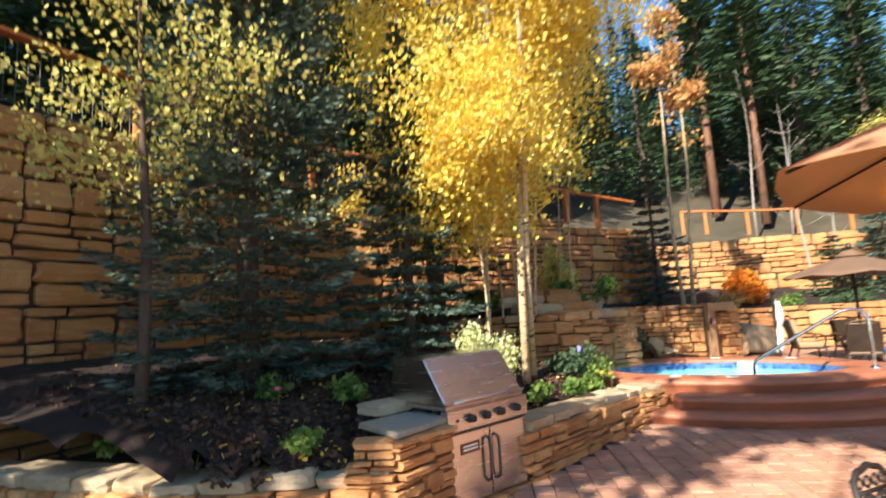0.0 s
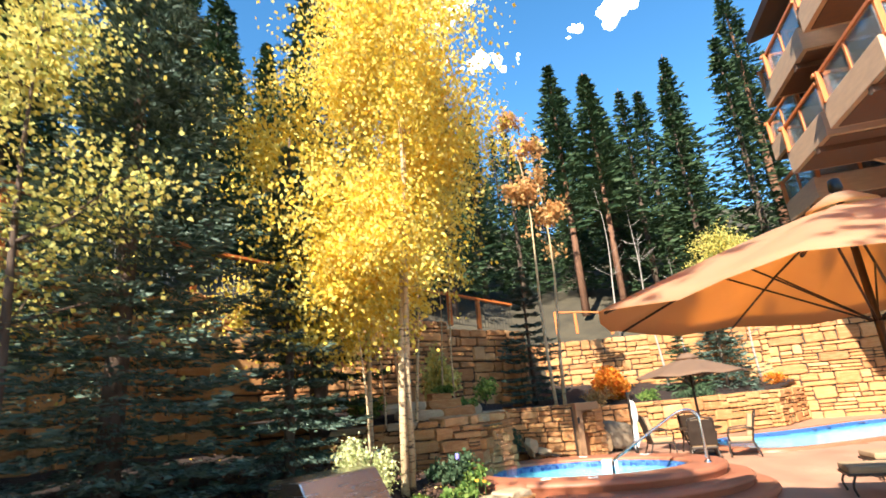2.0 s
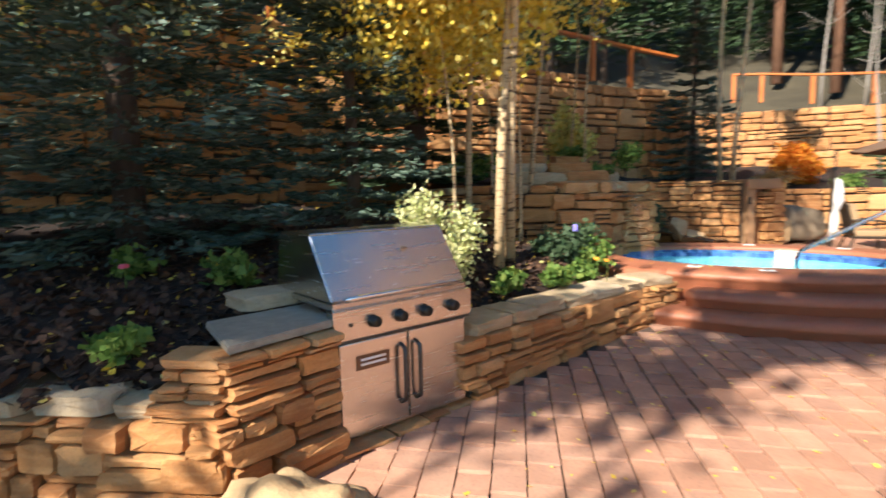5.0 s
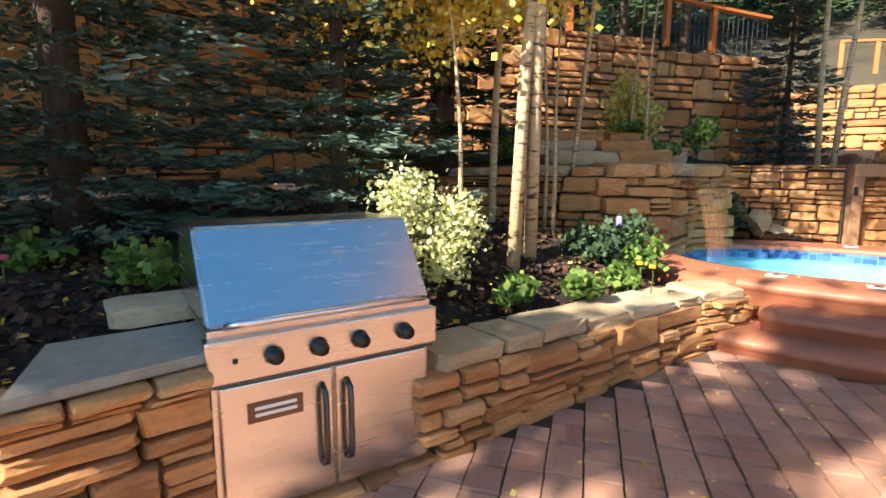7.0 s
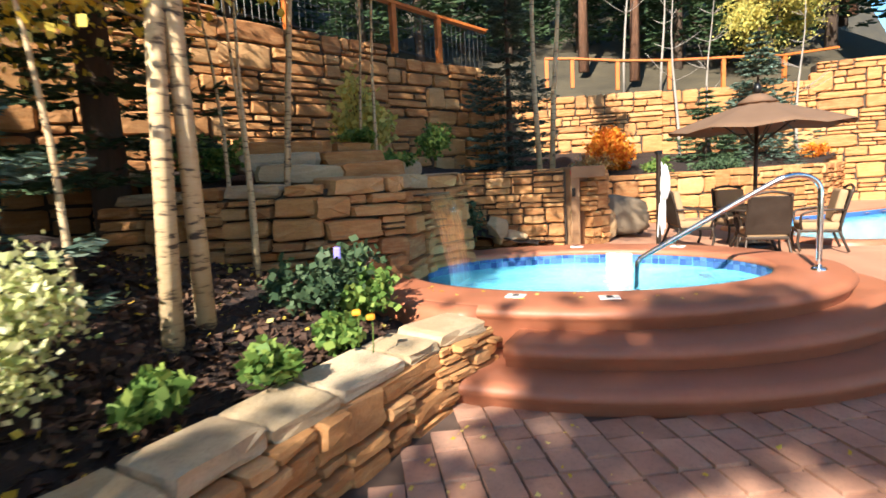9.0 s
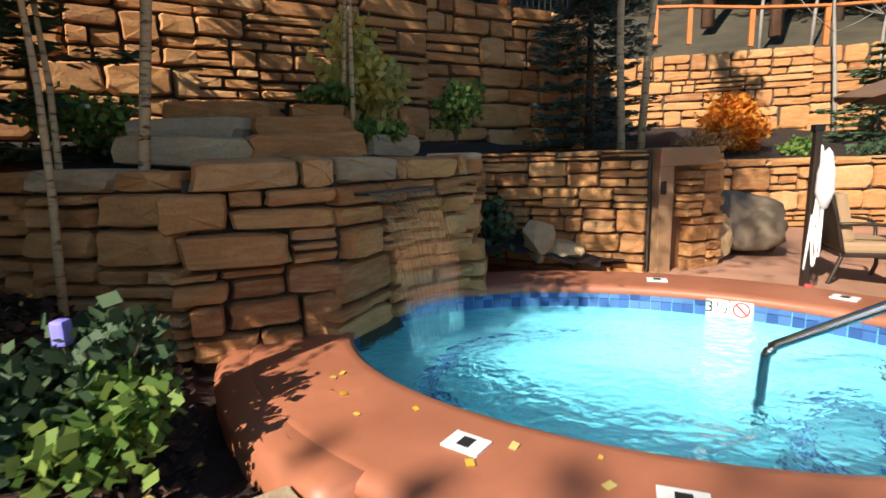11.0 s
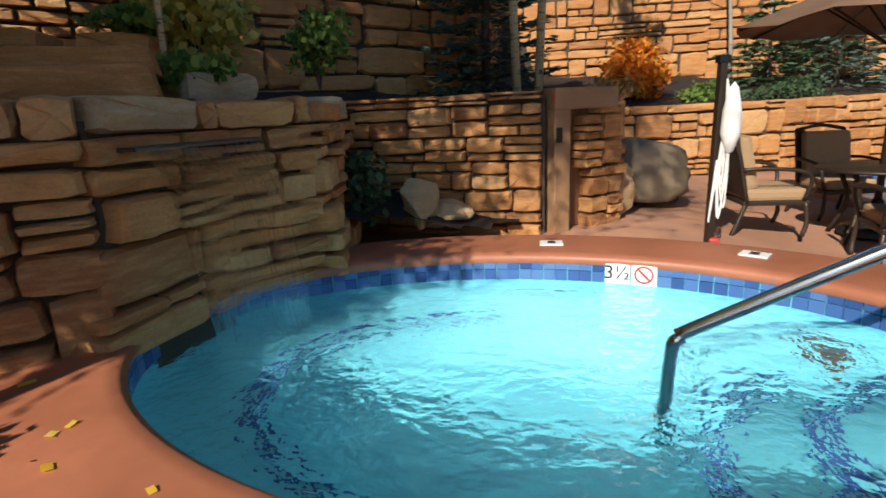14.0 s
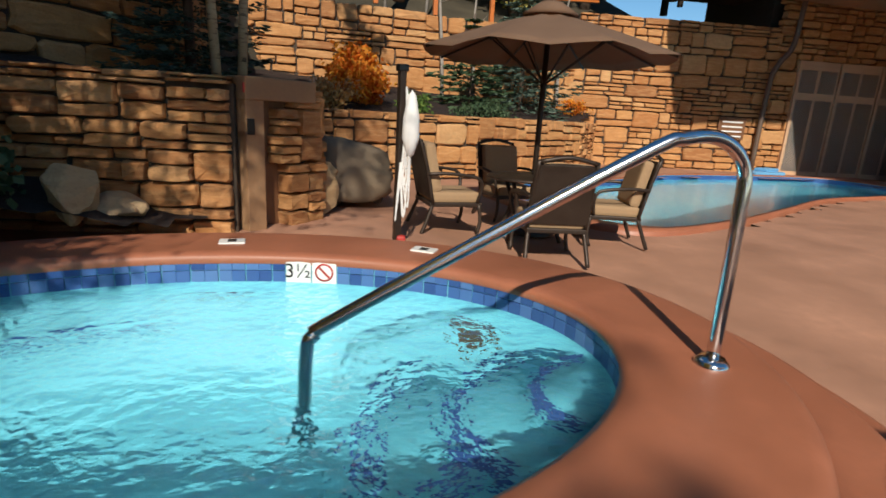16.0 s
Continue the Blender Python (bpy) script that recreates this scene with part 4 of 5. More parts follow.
def bush(name, at, size, seed, material, label, leaves=900, leaf_size=0.03, category="shrub", twigs=True):
    rs = np.random.RandomState(seed)
    b = thing(name, label, category, at)
    if twigs:
        v, f, n0 = [], [], 0
        for k in range(9):
            a, r = rs.uniform(0, 6.28), size[0] * rs.uniform(0.3, 0.8)
            tv, tf = tube_rings([(0, 0, -0.08), (math.cos(a) * r * 0.4, math.sin(a) * r * 0.4, size[2] * 0.45), (math.cos(a) * r, math.sin(a) * r, size[2] * 0.85)], [0.012, 0.007, 0.003], 5)
            v += tv
            f += [tuple(i + n0 for i in t) for t in tf]
            n0 += len(tv)
        link_mesh("stems", v, f, M_BARK, b)
    clumps = 26
    cl = unit(rs.normal(size=(clumps, 3))) * rs.uniform(0.35, 0.95, (clumps, 1))
    pick = rs.randint(clumps, size=leaves)
    c = (cl[pick] + rs.normal(size=(leaves, 3)) * 0.20) * np.array([size[0], size[1], size[2] * 0.5]) + np.array([0, 0, size[2] * 0.52])
    c[:, 2] = np.maximum(c[:, 2], 0.01)
    u = unit(rs.normal(size=(leaves, 3)))
    v = unit(np.cross(u, rs.normal(size=(leaves, 3))))
    ls = leaf_size * rs.uniform(0.6, 1.4, leaves)[:, None]
    leaves_mesh("foliage", c, u * ls, v * ls * 0.7, material, b)
    return b


# near conifers of the bed
spruce((-0.2, 4.75, 0.9), 9.6, 1.85, 1, M_BLUESPRUCE, "tall bluish green spruce with sweeping boughs in the mulch bed", 38, 13, 165, 0.02, 0.058)
spruce((1.1, 6.25, 0.8), 5.0, 1.15, 2, M_BLUESPRUCE, "young blue-green spruce beside the golden aspens", 26, 12, 150, 0.02, 0.048)
spruce((0.2, 9.0, 1.0), 12.5, 1.5, 3, M_SPRUCE, "tall dark spruce behind the golden aspens", 32, 11, 75, 0.05, 0.085)
spruce((-4.2, 6.0, 4.0), 9.0, 1.6, 4, M_SPRUCE, "dark green spruce above the retaining wall", 26, 10, 60, 0.04, 0.10)
spruce((3.75, 15.6, 1.55), 4.3, 1.15, 5, M_BLUESPRUCE, "silvery blue spruce in the corner of the stone walls", 19, 12, 105, 0.03, 0.055)
spruce((10.2, 20.6, 1.4), 3.6, 1.5, 6, M_BLUESPRUCE, "blue spruce above the far planter wall", 26, 10, 24, 0.03, 0.10)
spruce((8.7, 19.9, 1.3), 2.2, 1.2, 8, M_DARKLEAF, "low dark evergreen behind the far planter wall", 16, 10, 24, 0.03, 0.10)

# aspens
aspen((2.42, 6.86, 0.72), 9.6, 2.4, 11, M_GOLD, "tall golden aspen with pale trunks in the mulch bed", 44000, 0.031, 0.27, 2, 0.058, (0.02, 0.03), clumps=190)
aspen((1.55, 8.0, 0.8), 8.6, 2.6, 12, M_GOLD, "bright yellow aspen leaning over the bed", 40000, 0.032, 0.22, 1, 0.045, (-0.03, 0.02), clumps=170)
aspen((1.95, 9.1, 1.0), 8.6, 1.6, 13, M_PALEGOLD, "slender aspen with pale yellow-green leaves", 20000, 0.03, 0.28, 1, 0.035, (0.03, 0.06), clumps=120)
aspen((2.0, 6.7, 0.75), 3.3, 1.5, 14, M_GOLD, "low golden aspen with lit branches", 16000, 0.03, 0.40, 1, 0.022, (0.0, -0.05), clumps=70)
aspen((-0.15, 3.4, 0.8), 5.2, 1.8, 15, M_PALEGOLD, "young tree with yellow-green autumn leaves and a dark trunk", 7000, 0.028, 0.35, 1, 0.065, (0.0, -0.02), M_BARK, clumps=70, category="tree")
for k, (x, y, h) in enumerate(((1.45, 9.0, 3.6), (1.85, 8.7, 3.4), (2.2, 8.15, 3.0), (2.35, 10.9, 4.5), (2.0, 11.3, 4.2))):
    aspen((x, y, 0.9 if y < 9.1 else 1.5), h, 0.8, 20 + k, M_GOLD, "thin young aspen stem with few yellow leaves", 500, 0.04, 0.55, 1, 0.024, (0.01 * (k - 2), 0.0), group="thin aspens", clumps=18)
for k, (x, y, h, lx) in enumerate(((4.35, 13.75, 8.4, -0.03), (4.55, 13.95, 7.4, 0.035))):
    aspen((x, y, 1.55), h, 0.9, 30 + k, M_RUST, "slim aspen with rust coloured leaves near the top", 1700, 0.05, 0.52, 1, 0.05, (lx, 0.01), group="rust aspens", clumps=50)
for k, (x, y, h) in enumerate(((8.3, 20.9, 6.0), (9.3, 21.6, 5.0), (11.6, 21.5, 4.6), (7.3, 24.6, 7.0), (8.6, 25.0, 6.0))):
    aspen((x, y, 1.6 if y < 22 else 4.2), h, 1.3, 40 + k, M_RUST, "bare grey deciduous sapling", 0, crown_from=0.3, trunk_r=0.05, bark=M_GREYBARK, group="bare saplings", lean=(0.02 * (k - 2), 0))
bush("orange_shrub", (6.1, 18.5, 1.3), (0.55, 0.55, 1.1), 50, M_ORANGE, "fiery orange autumn shrub in the far bed", 3600, 0.05)
bush("variegated_shrub", (2.2, 5.95, 0.66), (0.40, 0.40, 0.78), 51, M_PALEGREEN, "pale yellow-green variegated shrub behind the grill", 3600, 0.021)
for k, (x, y, z, sx, h, m, lab) in enumerate((
        (2.75, 7.75, 0.55, 0.3, 0.4, M_DARKLEAF, "leafy green perennial clump"), (3.05, 8.0, 0.5, 0.26, 0.36, M_GREEN, "leafy green perennial clump"),
        (2.95, 8.15, 0.55, 0.3, 0.45, M_DARKLEAF, "dark green perennial clump"), (2.1, 5.6, 0.6, 0.14, 0.22, M_GREEN, "small light green herb"),
        (2.72, 6.35, 0.5, 0.15, 0.2, M_GREEN, "small light green herb"), (3.05, 6.75, 0.5, 0.14, 0.2, M_GREEN, "small light green herb"),
        (3.15, 7.35, 0.46, 0.14, 0.22, M_GREEN, "green herb with orange flowers"), (1.3, 4.55, 0.75, 0.18, 0.3, M_GREEN, "small light green herb"),
        (0.6, 4.2, 0.8, 0.16, 0.25, M_GREEN, "small light green herb"), (3.3, 11.6, 0.6, 0.3, 0.5, M_DARKLEAF, "dark leafy shrub in shade"),
        (2.6, 10.85, 1.6, 0.22, 0.22, M_GREEN, "green herb on the waterfall wall"), (2.15, 10.9, 1.95, 0.22, 0.18, M_GREEN, "green trailing herb on a terrace stone"),
        (0.9, 9.6, 1.6, 0.35, 0.45, M_GREEN, "flowering green herb clump"), (2.8, 12.2, 1.7, 0.28, 0.6, M_GREEN, "airy green shrub before the stone wall"),
        (1.8, 12.0, 1.7, 0.4, 1.2, M_PALEGOLD, "yellowing shrub before the stone wall"), (7.2, 18.5, 1.25, 0.4, 0.4, M_GREEN, "bright green shrub in the far bed"),
        (8.6, 18.6, 1.25, 0.6, 0.4, M_DARKLEAF, "dark ground cover in the far bed"), (5.6, 17.6, 1.25, 0.5, 0.6, M_RUST, "brown autumn shrub in the far bed"),
        (11.8, 21.0, 1.4, 0.4, 0.5, M_ORANGE, "small orange shrub in the far bed"), (12.5, 26.0, 5.0, 1.6, 3.4, M_PALEGOLD, "yellowing shrub on the slope"),
        (1.5, 3.6, 0.5, 0.16, 0.2, M_GREEN, "green herb behind the garden wall"), (-0.2, 3.3, 0.5, 0.2, 0.2, M_GREEN, "green herb behind the garden wall"))):
    bush("herb" if h < 0.5 else "shrub", (x, y, z), (sx, sx, h), 60 + k, m, lab, int(260 + 1500 * sx * h * 2), 0.035 if h < 1 else 0.05, "plant", h > 0.4)
for k in range(5):
    f = thing("flower", "single small bright blossom on a thin stem", "flower", ((2.9, 8.05, 0.6), (3.3, 7.3, 0.5), (3.42, 7.2, 0.5), (0.9, 4.0, 0.75), (1.1, 9.5, 1.7))[k], 0, "blossoms")
    tube("stem", [(0, 0, 0), (0.01, 0, 0.15), (0.0, 0.01, 0.34 if k == 0 else 0.2)], 0.004, M_GREEN, f, 5)
    part("petals", box((0, 0, 0.36 if k == 0 else 0.21), (0.05, 0.05, 0.09 if k == 0 else 0.03), 20, 0.012), plain("blossom", ((0.25, 0.22, 0.75), (0.85, 0.35, 0.02), (0.85, 0.35, 0.02), (0.75, 0.12, 0.2), (0.8, 0.8, 0.7))[k], 0.6), f)

# forest on the slopes
PROTO = []
for k in range(4):
    PROTO.append(spruce((-6 - 3 * k, 26 + 2 * k, 5.5), 11 + k, 1.9 + 0.1 * k, 80 + k, M_FOREST, "tall dark conifer in the forest on the slope", 44, 9, 15, 0.10, 0.20, group="forest conifers", category="conifer"))
RF = random.Random(5)


def slope_z(x, y):
    return 3.6 + 0.42 * max(0, y - 24) + 0.42 * max(0, -3.4 - x + 0.7 * clamp(y - 10.5, 0, 8)) - 0.3


spots = []
while len(spots) < 92:
    x, y = RF.uniform(-22, 30), RF.uniform(24.5, 52)
    if RF.random() < 0.3:
        x, y = RF.uniform(-18, -5.5), RF.uniform(-2, 26)
    if x > 17 and y < 30:
        continue
    if min((math.hypot(x - a, y - b) for a, b in spots), default=9) > 1.9:
        spots.append((x, y))
for x, y in spots:
    t = copy_thing(PROTO[RF.randrange(4)], pose(x, y, slope_z(x, y), 0, 0, RF.uniform(0, 360)))
    s = RF.uniform(0.75, 1.35)
    t.scale = (s * RF.uniform(0.85, 1.1), s * RF.uniform(0.85, 1.1), s)
for k, (x, y, h) in enumerate(((7.9, 26.0, 13.5), (6.2, 28.0, 15.0), (19.0, 34.0, 21.0), (21.5, 31.5, 18.0))):
    spruce((x, y, 4.6 + 0.42 * (y - 25)), h, 2.2, 90 + k, M_FOREST, "tall pine with a bare reddish lower trunk", 34, 9, 18, 0.38, 0.24, M_REDBARK, "pines", category="pine tree")
# unseen trees added behind and beside the walk, crowns set to shade the court
for k, (x, y, h, sp, n, low, cl) in enumerate(((8.1, -5.0, 11.0, 2.4, 1300, 0.35, 22), (-3.2, -5.4, 9.4, 1.9, 1500, 0.78, 34), (-2.2, -5.6, 9.8, 1.9, 1500, 0.78, 34), (-1.2, -5.4, 9.0, 1.9, 1300, 0.78, 34), (-0.3, -5.7, 9.0, 1.9, 900, 0.8, 30), (0.6, -5.5, 9.2, 1.9, 600, 0.8, 20), (1.1, -5.9, 10.8, 1.9, 900, 0.86, 24), (2.3, -5.4, 10.9, 1.9, 1500, 0.84, 34), (5.2, -5.0, 10.6, 1.6, 1300, 0.5, 40), (11.0, -2.5, 10.0, 2.8, 1700, 0.3, 40), (13.2, 2.0, 8.0, 2.2, 1200, 0.3, 40))):
    aspen((x, y, -0.2), h, sp, 110 + k, M_GOLD, "unseen aspen added to cast shade on the court", n, 0.10, low, 1, 0.09, group="court aspens", clumps=cl)
# forest copies added out of view as shade casters; they keep the slope label
for k, (x, y, s) in enumerate(((-2.4, -5.0, 0.8), (-3.6, -5.2, 0.85), (-4.9, -5.2, 0.9), (11.6, -9.6, 1.7))):
    t = copy_thing(PROTO[k % 4], pose(x, y, -0.2, 0, 0, 40 * k))
    t.scale = (s * 0.9, s * 0.9, s)


# ---- fence on the walls ----
def fence(points, label, post_h=0.95, mesh=True):
    f = thing("fence", label, "fence", kind="")
    for a, b in zip(points, points[1:]):
        a, b = Vector(a), Vector(b)
        ang = math.degrees(math.atan2(b.y - a.y, b.x - a.x))
        part("post", box((a.x, a.y, a.z + post_h / 2), (0.11, 0.11, post_h), ang, 0.008), M_ORANGEWOOD, f)
        top = [Vector((p.x, p.y, p.z + post_h)) for p in (a, b)]
        d = top[1] - top[0]
        c = (top[0] + top[1]) / 2
        part("rail", box(tuple(c), (d.length + 0.1, 0.15, 0.06), ang, 0.006, (0, -math.degrees(math.atan2(d.z, math.hypot(d.x, d.y))))), M_ORANGEWOOD, f)
        if mesh:
            verts, faces = [], []
            n = max(6, int(d.length / 0.12))
            for i in range(n + 1):
                p = a.lerp(b, i / n)
                tv, tf = tube_rings([(p.x, p.y, p.z + 0.05), (p.x, p.y, p.z + post_h - 0.05)], 0.006, 4)
                faces += [tuple(q + len(verts) for q in t) for t in tf]
                verts += tv
            for z in (0.08, 0.5, post_h - 0.08):
                tv, tf = tube_rings([(a.x, a.y, a.z + z), (b.x, b.y, b.z + z)], 0.008, 4)
                faces += [tuple(q + len(verts) for q in t) for t in tf]
                verts += tv
            link_mesh("wire_panel", verts, faces, M_DARKSTEEL, f)


fence([(-2.95, 1.0, 4.3), (-2.78, 3.2, 4.3), (-2.65, 5.1, 4.3), (-2.55, 7.2, 4.3), (-2.35, 8.7, 4.25), (-1.1, 10.9, 4.15), (0.3, 13.0, 4.05), (1.6, 14.9, 3.95), (2.3, 15.9, 3.88), (3.2, 16.9, 3.75)], "orange stained timber rail fence with dark wire panels on the wall")
fence([(4.6, 22.2, 4.15), (5.4, 22.3, 4.1), (6.8, 22.5, 3.95), (8.4, 22.7, 3.85), (10.0, 22.8, 3.8), (11.8, 23.0, 3.75), (13.4, 23.4, 3.9)], "orange stained timber rail fence on the far bank", 0.9, False)


# ---- hand rail ----
def hand_rail():
    r = thing("hand_rail", "bent stainless steel grab rail at the spa steps", "hand rail")
    line = [(5.23, 9.66, 0.0), (5.24, 9.66, 0.5), (5.27, 9.66, 0.585), (5.35, 9.65, 0.65), (6.26, 9.49, 1.22), (6.44, 9.46, 1.305), (6.58, 9.46, 1.305), (6.68, 9.46, 1.22), (6.69, 9.45, 1.05), (6.69, 9.44, 0.50)]
    tube("pipe", bend(line, 6), 0.024, M_CHROME, r, 14)
    lathe([(0.0, 0.03), (0.045, 0.03), (0.062, 0.012), (0.062, 0.0)], M_CHROME, "flange", r, 24).matrix_basis = pose(6.69, 9.44, 0.498)


hand_rail()


# ---- umbrellas ----
def umbrella(at, radius, rim, top, pole_h, turn, label, sides=8, base=True, cloth=M_CANVAS):
    u = thing("patio_umbrella", label, "umbrella", at, turn, "umbrellas")
    verts, faces = [], []
    rings = 7
    for r in range(rings + 1):
        f = r / rings
        for k in range(sides * 4):
            a = 2 * math.pi * k / (sides * 4)
            edge = abs((k % 4) / 4 - 0.5) * 2
            rr = radius * f * (0.93 + 0.07 * edge)
            z = top - (top - rim) * (f ** 1.15) - 0.06 * f * (1 - edge) * radius / 1.6
            verts.append((rr * math.cos(a), rr * math.sin(a), z))
    n = sides * 4
    for r in range(rings):
        for k in range(n):
            faces.append((r * n + k, r * n + (k + 1) % n, (r + 1) * n + (k + 1) % n, (r + 1) * n + k))
    c = link_mesh("canopy", verts, faces, cloth, u, "", True)
    md = c.modifiers.new("thickness", "SOLIDIFY")
    md.thickness = 0.004
    lathe([(0.0, top + 0.10), (0.10, top + 0.085), (0.26, top - 0.02), (0.24, top - 0.04)], cloth, "vent", u, 24)
    lathe([(0.0, top + 0.24), (0.045, top + 0.22), (0.055, top + 0.13), (0.03, top + 0.1), (0.0, top + 0.1)], M_BLACK, "finial", u, 16)
    tube("pole", [(0, 0, 0), (0, 0, top + 0.05)], 0.028, M_BRONZE, u, 12)
    for k in range(sides):
        a = 2 * math.pi * k / sides
        tube("rib", [(0.03 * math.cos(a), 0.03 * math.sin(a), top - 0.04), (radius * 0.5 * math.cos(a), radius * 0.5 * math.sin(a), top - (top - rim) * 0.45 - 0.03), (radius * 0.98 * math.cos(a), radius * 0.98 * math.sin(a), rim - 0.015)], 0.012, M_BRONZE, u, 6)
        tube("strut", [(0.03 * math.cos(a), 0.03 * math.sin(a), rim - 0.25), (radius * 0.5 * math.cos(a), radius * 0.5 * math.sin(a), top - (top - rim) * 0.45 - 0.04)], 0.009, M_BRONZE, u, 6)
    if base:
        lathe([(0.03, 0.3), (0.045, 0.28), (0.05, 0.08), (0.24, 0.06), (0.26, 0.02), (0.26, 0.0)], M_IRON, "base", u, 28)


umbrella((7.1, 4.45, -0.08), 2.15, 2.40, 3.12, 2.4, 12, "large tan canvas patio umbrella shading an iron table")
umbrella((7.42, 12.9, 0.21), 1.2, 1.72, 2.10, 2.0, 0, "patio umbrella over the poolside table, canvas coloured as if in shade", cloth=M_SHADECANVAS)


# ---- furniture ----
def scroll(cx, cz, r, turns, flip=1, y=0.0, n=22):
    return [(cx + flip * r * (1 - 0.85 * i / n) * math.cos(2 * math.pi * turns * i / n), y, cz + r * (1 - 0.85 * i / n) * math.sin(2 * math.pi * turns * i / n)) for i in range(n + 1)]


def iron_chair(at, turn):
    c = thing("iron_chair", "black wrought iron garden chair with a scrolled back", "chair", at, turn, "iron chairs round the table")
    lathe([(0.0, 0.37), (0.17, 0.375), (0.205, 0.36), (0.21, 0.345), (0.19, 0.34), (0.0, 0.345)], M_IRON, "seat", c, 28)
    for x, y in ((-0.16, -0.15), (0.16, -0.15)):
        tube("leg", [(x, y, 0.35), (x * 1.1, y * 1.15, 0.18), (x * 1.2, y * 1.3, 0.0)], [0.016, 0.014, 0.018], M_IRON, c, 8)
    for s in (-1, 1):
        tube("leg", [(s * 0.17, 0.16, 0.36), (s * 0.18, 0.2, 0.18), (s * 0.2, 0.25, 0.0)], [0.016, 0.014, 0.018], M_IRON, c, 8)
        tube("back_post", [(s * 0.15, 0.18, 0.34), (s * 0.145, 0.2, 0.5), (s * 0.14, 0.235, 0.74)], 0.018, M_IRON, c, 8)
        tube("arm", bend([(s * 0.145, 0.2, 0.54), (s * 0.22, 0.1, 0.56), (s * 0.24, -0.05, 0.53), (s * 0.23, -0.14, 0.47), (s * 0.19, -0.15, 0.36)], 5), 0.013, M_IRON, c, 8)
        v, f = tube_rings(scroll(s * 0.055, 0.60, 0.068, 1.7, s, 0.215), 0.014, 6)
        link_mesh("scroll", v, f, M_IRON, c, smooth=True)
        v, f = tube_rings(scroll(s * 0.055, 0.46, 0.068, 1.7, -s, 0.197), 0.014, 6)
        link_mesh("scroll", v, f, M_IRON, c, smooth=True)
    tube("crest", bend([(-0.145, 0.232, 0.72), (-0.1, 0.237, 0.765), (-0.05, 0.238, 0.775), (0.0, 0.238, 0.79), (0.05, 0.238, 0.775), (0.1, 0.237, 0.765), (0.145, 0.232, 0.72)], 4), 0.016, M_IRON, c, 8)
    tube("cross_rail", [(-0.14, 0.225, 0.675), (0.14, 0.225, 0.675)], 0.01, M_IRON, c, 8)
    for k in range(4):
        v, f = tube_rings([(-0.1 + k * 0.068 + 0.024 * math.cos(a), 0.231, 0.718 + 0.026 * math.sin(a)) for a in np.linspace(0, 2 * math.pi, 11)], 0.007, 5)
        link_mesh("crest_ring", v, f, M_IRON, c, smooth=True)
    tube("lower_rail", [(-0.15, 0.19, 0.40), (0.15, 0.19, 0.40)], 0.01, M_IRON, c, 8)
    return c


CH = iron_chair((5.28, 3.29, -0.1), 50)
for x, y, z, turn in ((6.5, 3.75, -0.1, 165), (7.8, 5.1, -0.06, -80)):
    copy_thing(CH, pose(x, y, z, 0, 0, turn))


def iron_table():
    t = thing("iron_table", "round black wrought iron garden table with a pierced top", "table", (7.1, 4.45, -0.08))
    for k in range(24):
        a = 2 * math.pi * k / 24
        tube("top_bar", [(0.07 * math.cos(a), 0.07 * math.sin(a), 0.60), (0.35 * math.cos(a + 0.12), 0.35 * math.sin(a + 0.12), 0.603), (0.52 * math.cos(a), 0.52 * math.sin(a), 0.60)], 0.012, M_IRON, t, 5)
    for r in (0.08, 0.3, 0.53):
        v, f = tube_rings([(r * math.cos(a), r * math.sin(a), 0.602) for a in np.linspace(0, 2 * math.pi, 41)], 0.016, 6)
        link_mesh("top_ring", v, f, M_IRON, t, smooth=True)
    for k in range(4):
        a = math.pi / 4 + k * math.pi / 2
        tube("leg", bend([(0.42 * math.cos(a), 0.42 * math.sin(a), 0.59), (0.32 * math.cos(a), 0.32 * math.sin(a), 0.3), (0.42 * math.cos(a), 0.42 * math.sin(a), 0.0)], 5), 0.018, M_IRON, t, 8)


iron_table()


def patio_chair(at, turn):
    c = thing("patio_chair", "bronze framed patio armchair with tan cushions", "chair", at, turn, "poolside chairs")
    part("seat_cushion", box((0, 0, 0.34), (0.46, 0.46, 0.1), 0, 0.03), M_CUSHION, c)
    part("back_cushion", box((0, 0.22, 0.60), (0.44, 0.10, 0.44), 0, 0.035, (-12, 0)), M_CUSHION, c)
    part("seat_frame", box((0, 0, 0.275), (0.5, 0.5, 0.04), 0, 0.01), M_BRONZE, c)
    part("back_panel", box((0, 0.285, 0.57), (0.48, 0.025, 0.5), 0, 0.01, (-12, 0)), M_BRONZE, c, "woven bronze back panel")
    for s in (-1, 1):
        tube("leg", bend([(s * 0.24, -0.22, 0.28), (s * 0.25, -0.24, 0.12), (s * 0.26, -0.21, 0.0)], 4), 0.018, M_BRONZE, c, 8)
        tube("leg", bend([(s * 0.23, 0.22, 0.28), (s * 0.25, 0.28, 0.12), (s * 0.26, 0.33, 0.0)], 4), 0.018, M_BRONZE, c, 8)
        tube("back_post", bend([(s * 0.24, 0.22, 0.28), (s * 0.24, 0.29, 0.6), (s * 0.23, 0.36, 0.84)], 4), 0.018, M_BRONZE, c, 8)
        tube("arm", bend([(s * 0.25, 0.28, 0.55), (s * 0.29, 0.1, 0.56), (s * 0.3, -0.16, 0.53), (s * 0.29, -0.22, 0.45), (s * 0.25, -0.2, 0.3)], 5), 0.016, M_BRONZE, c, 8)
    tube("top_rail", bend([(-0.23, 0.36, 0.83), (0, 0.37, 0.87), (0.23, 0.36, 0.83)], 4), 0.018, M_BRONZE, c, 8)
    return c


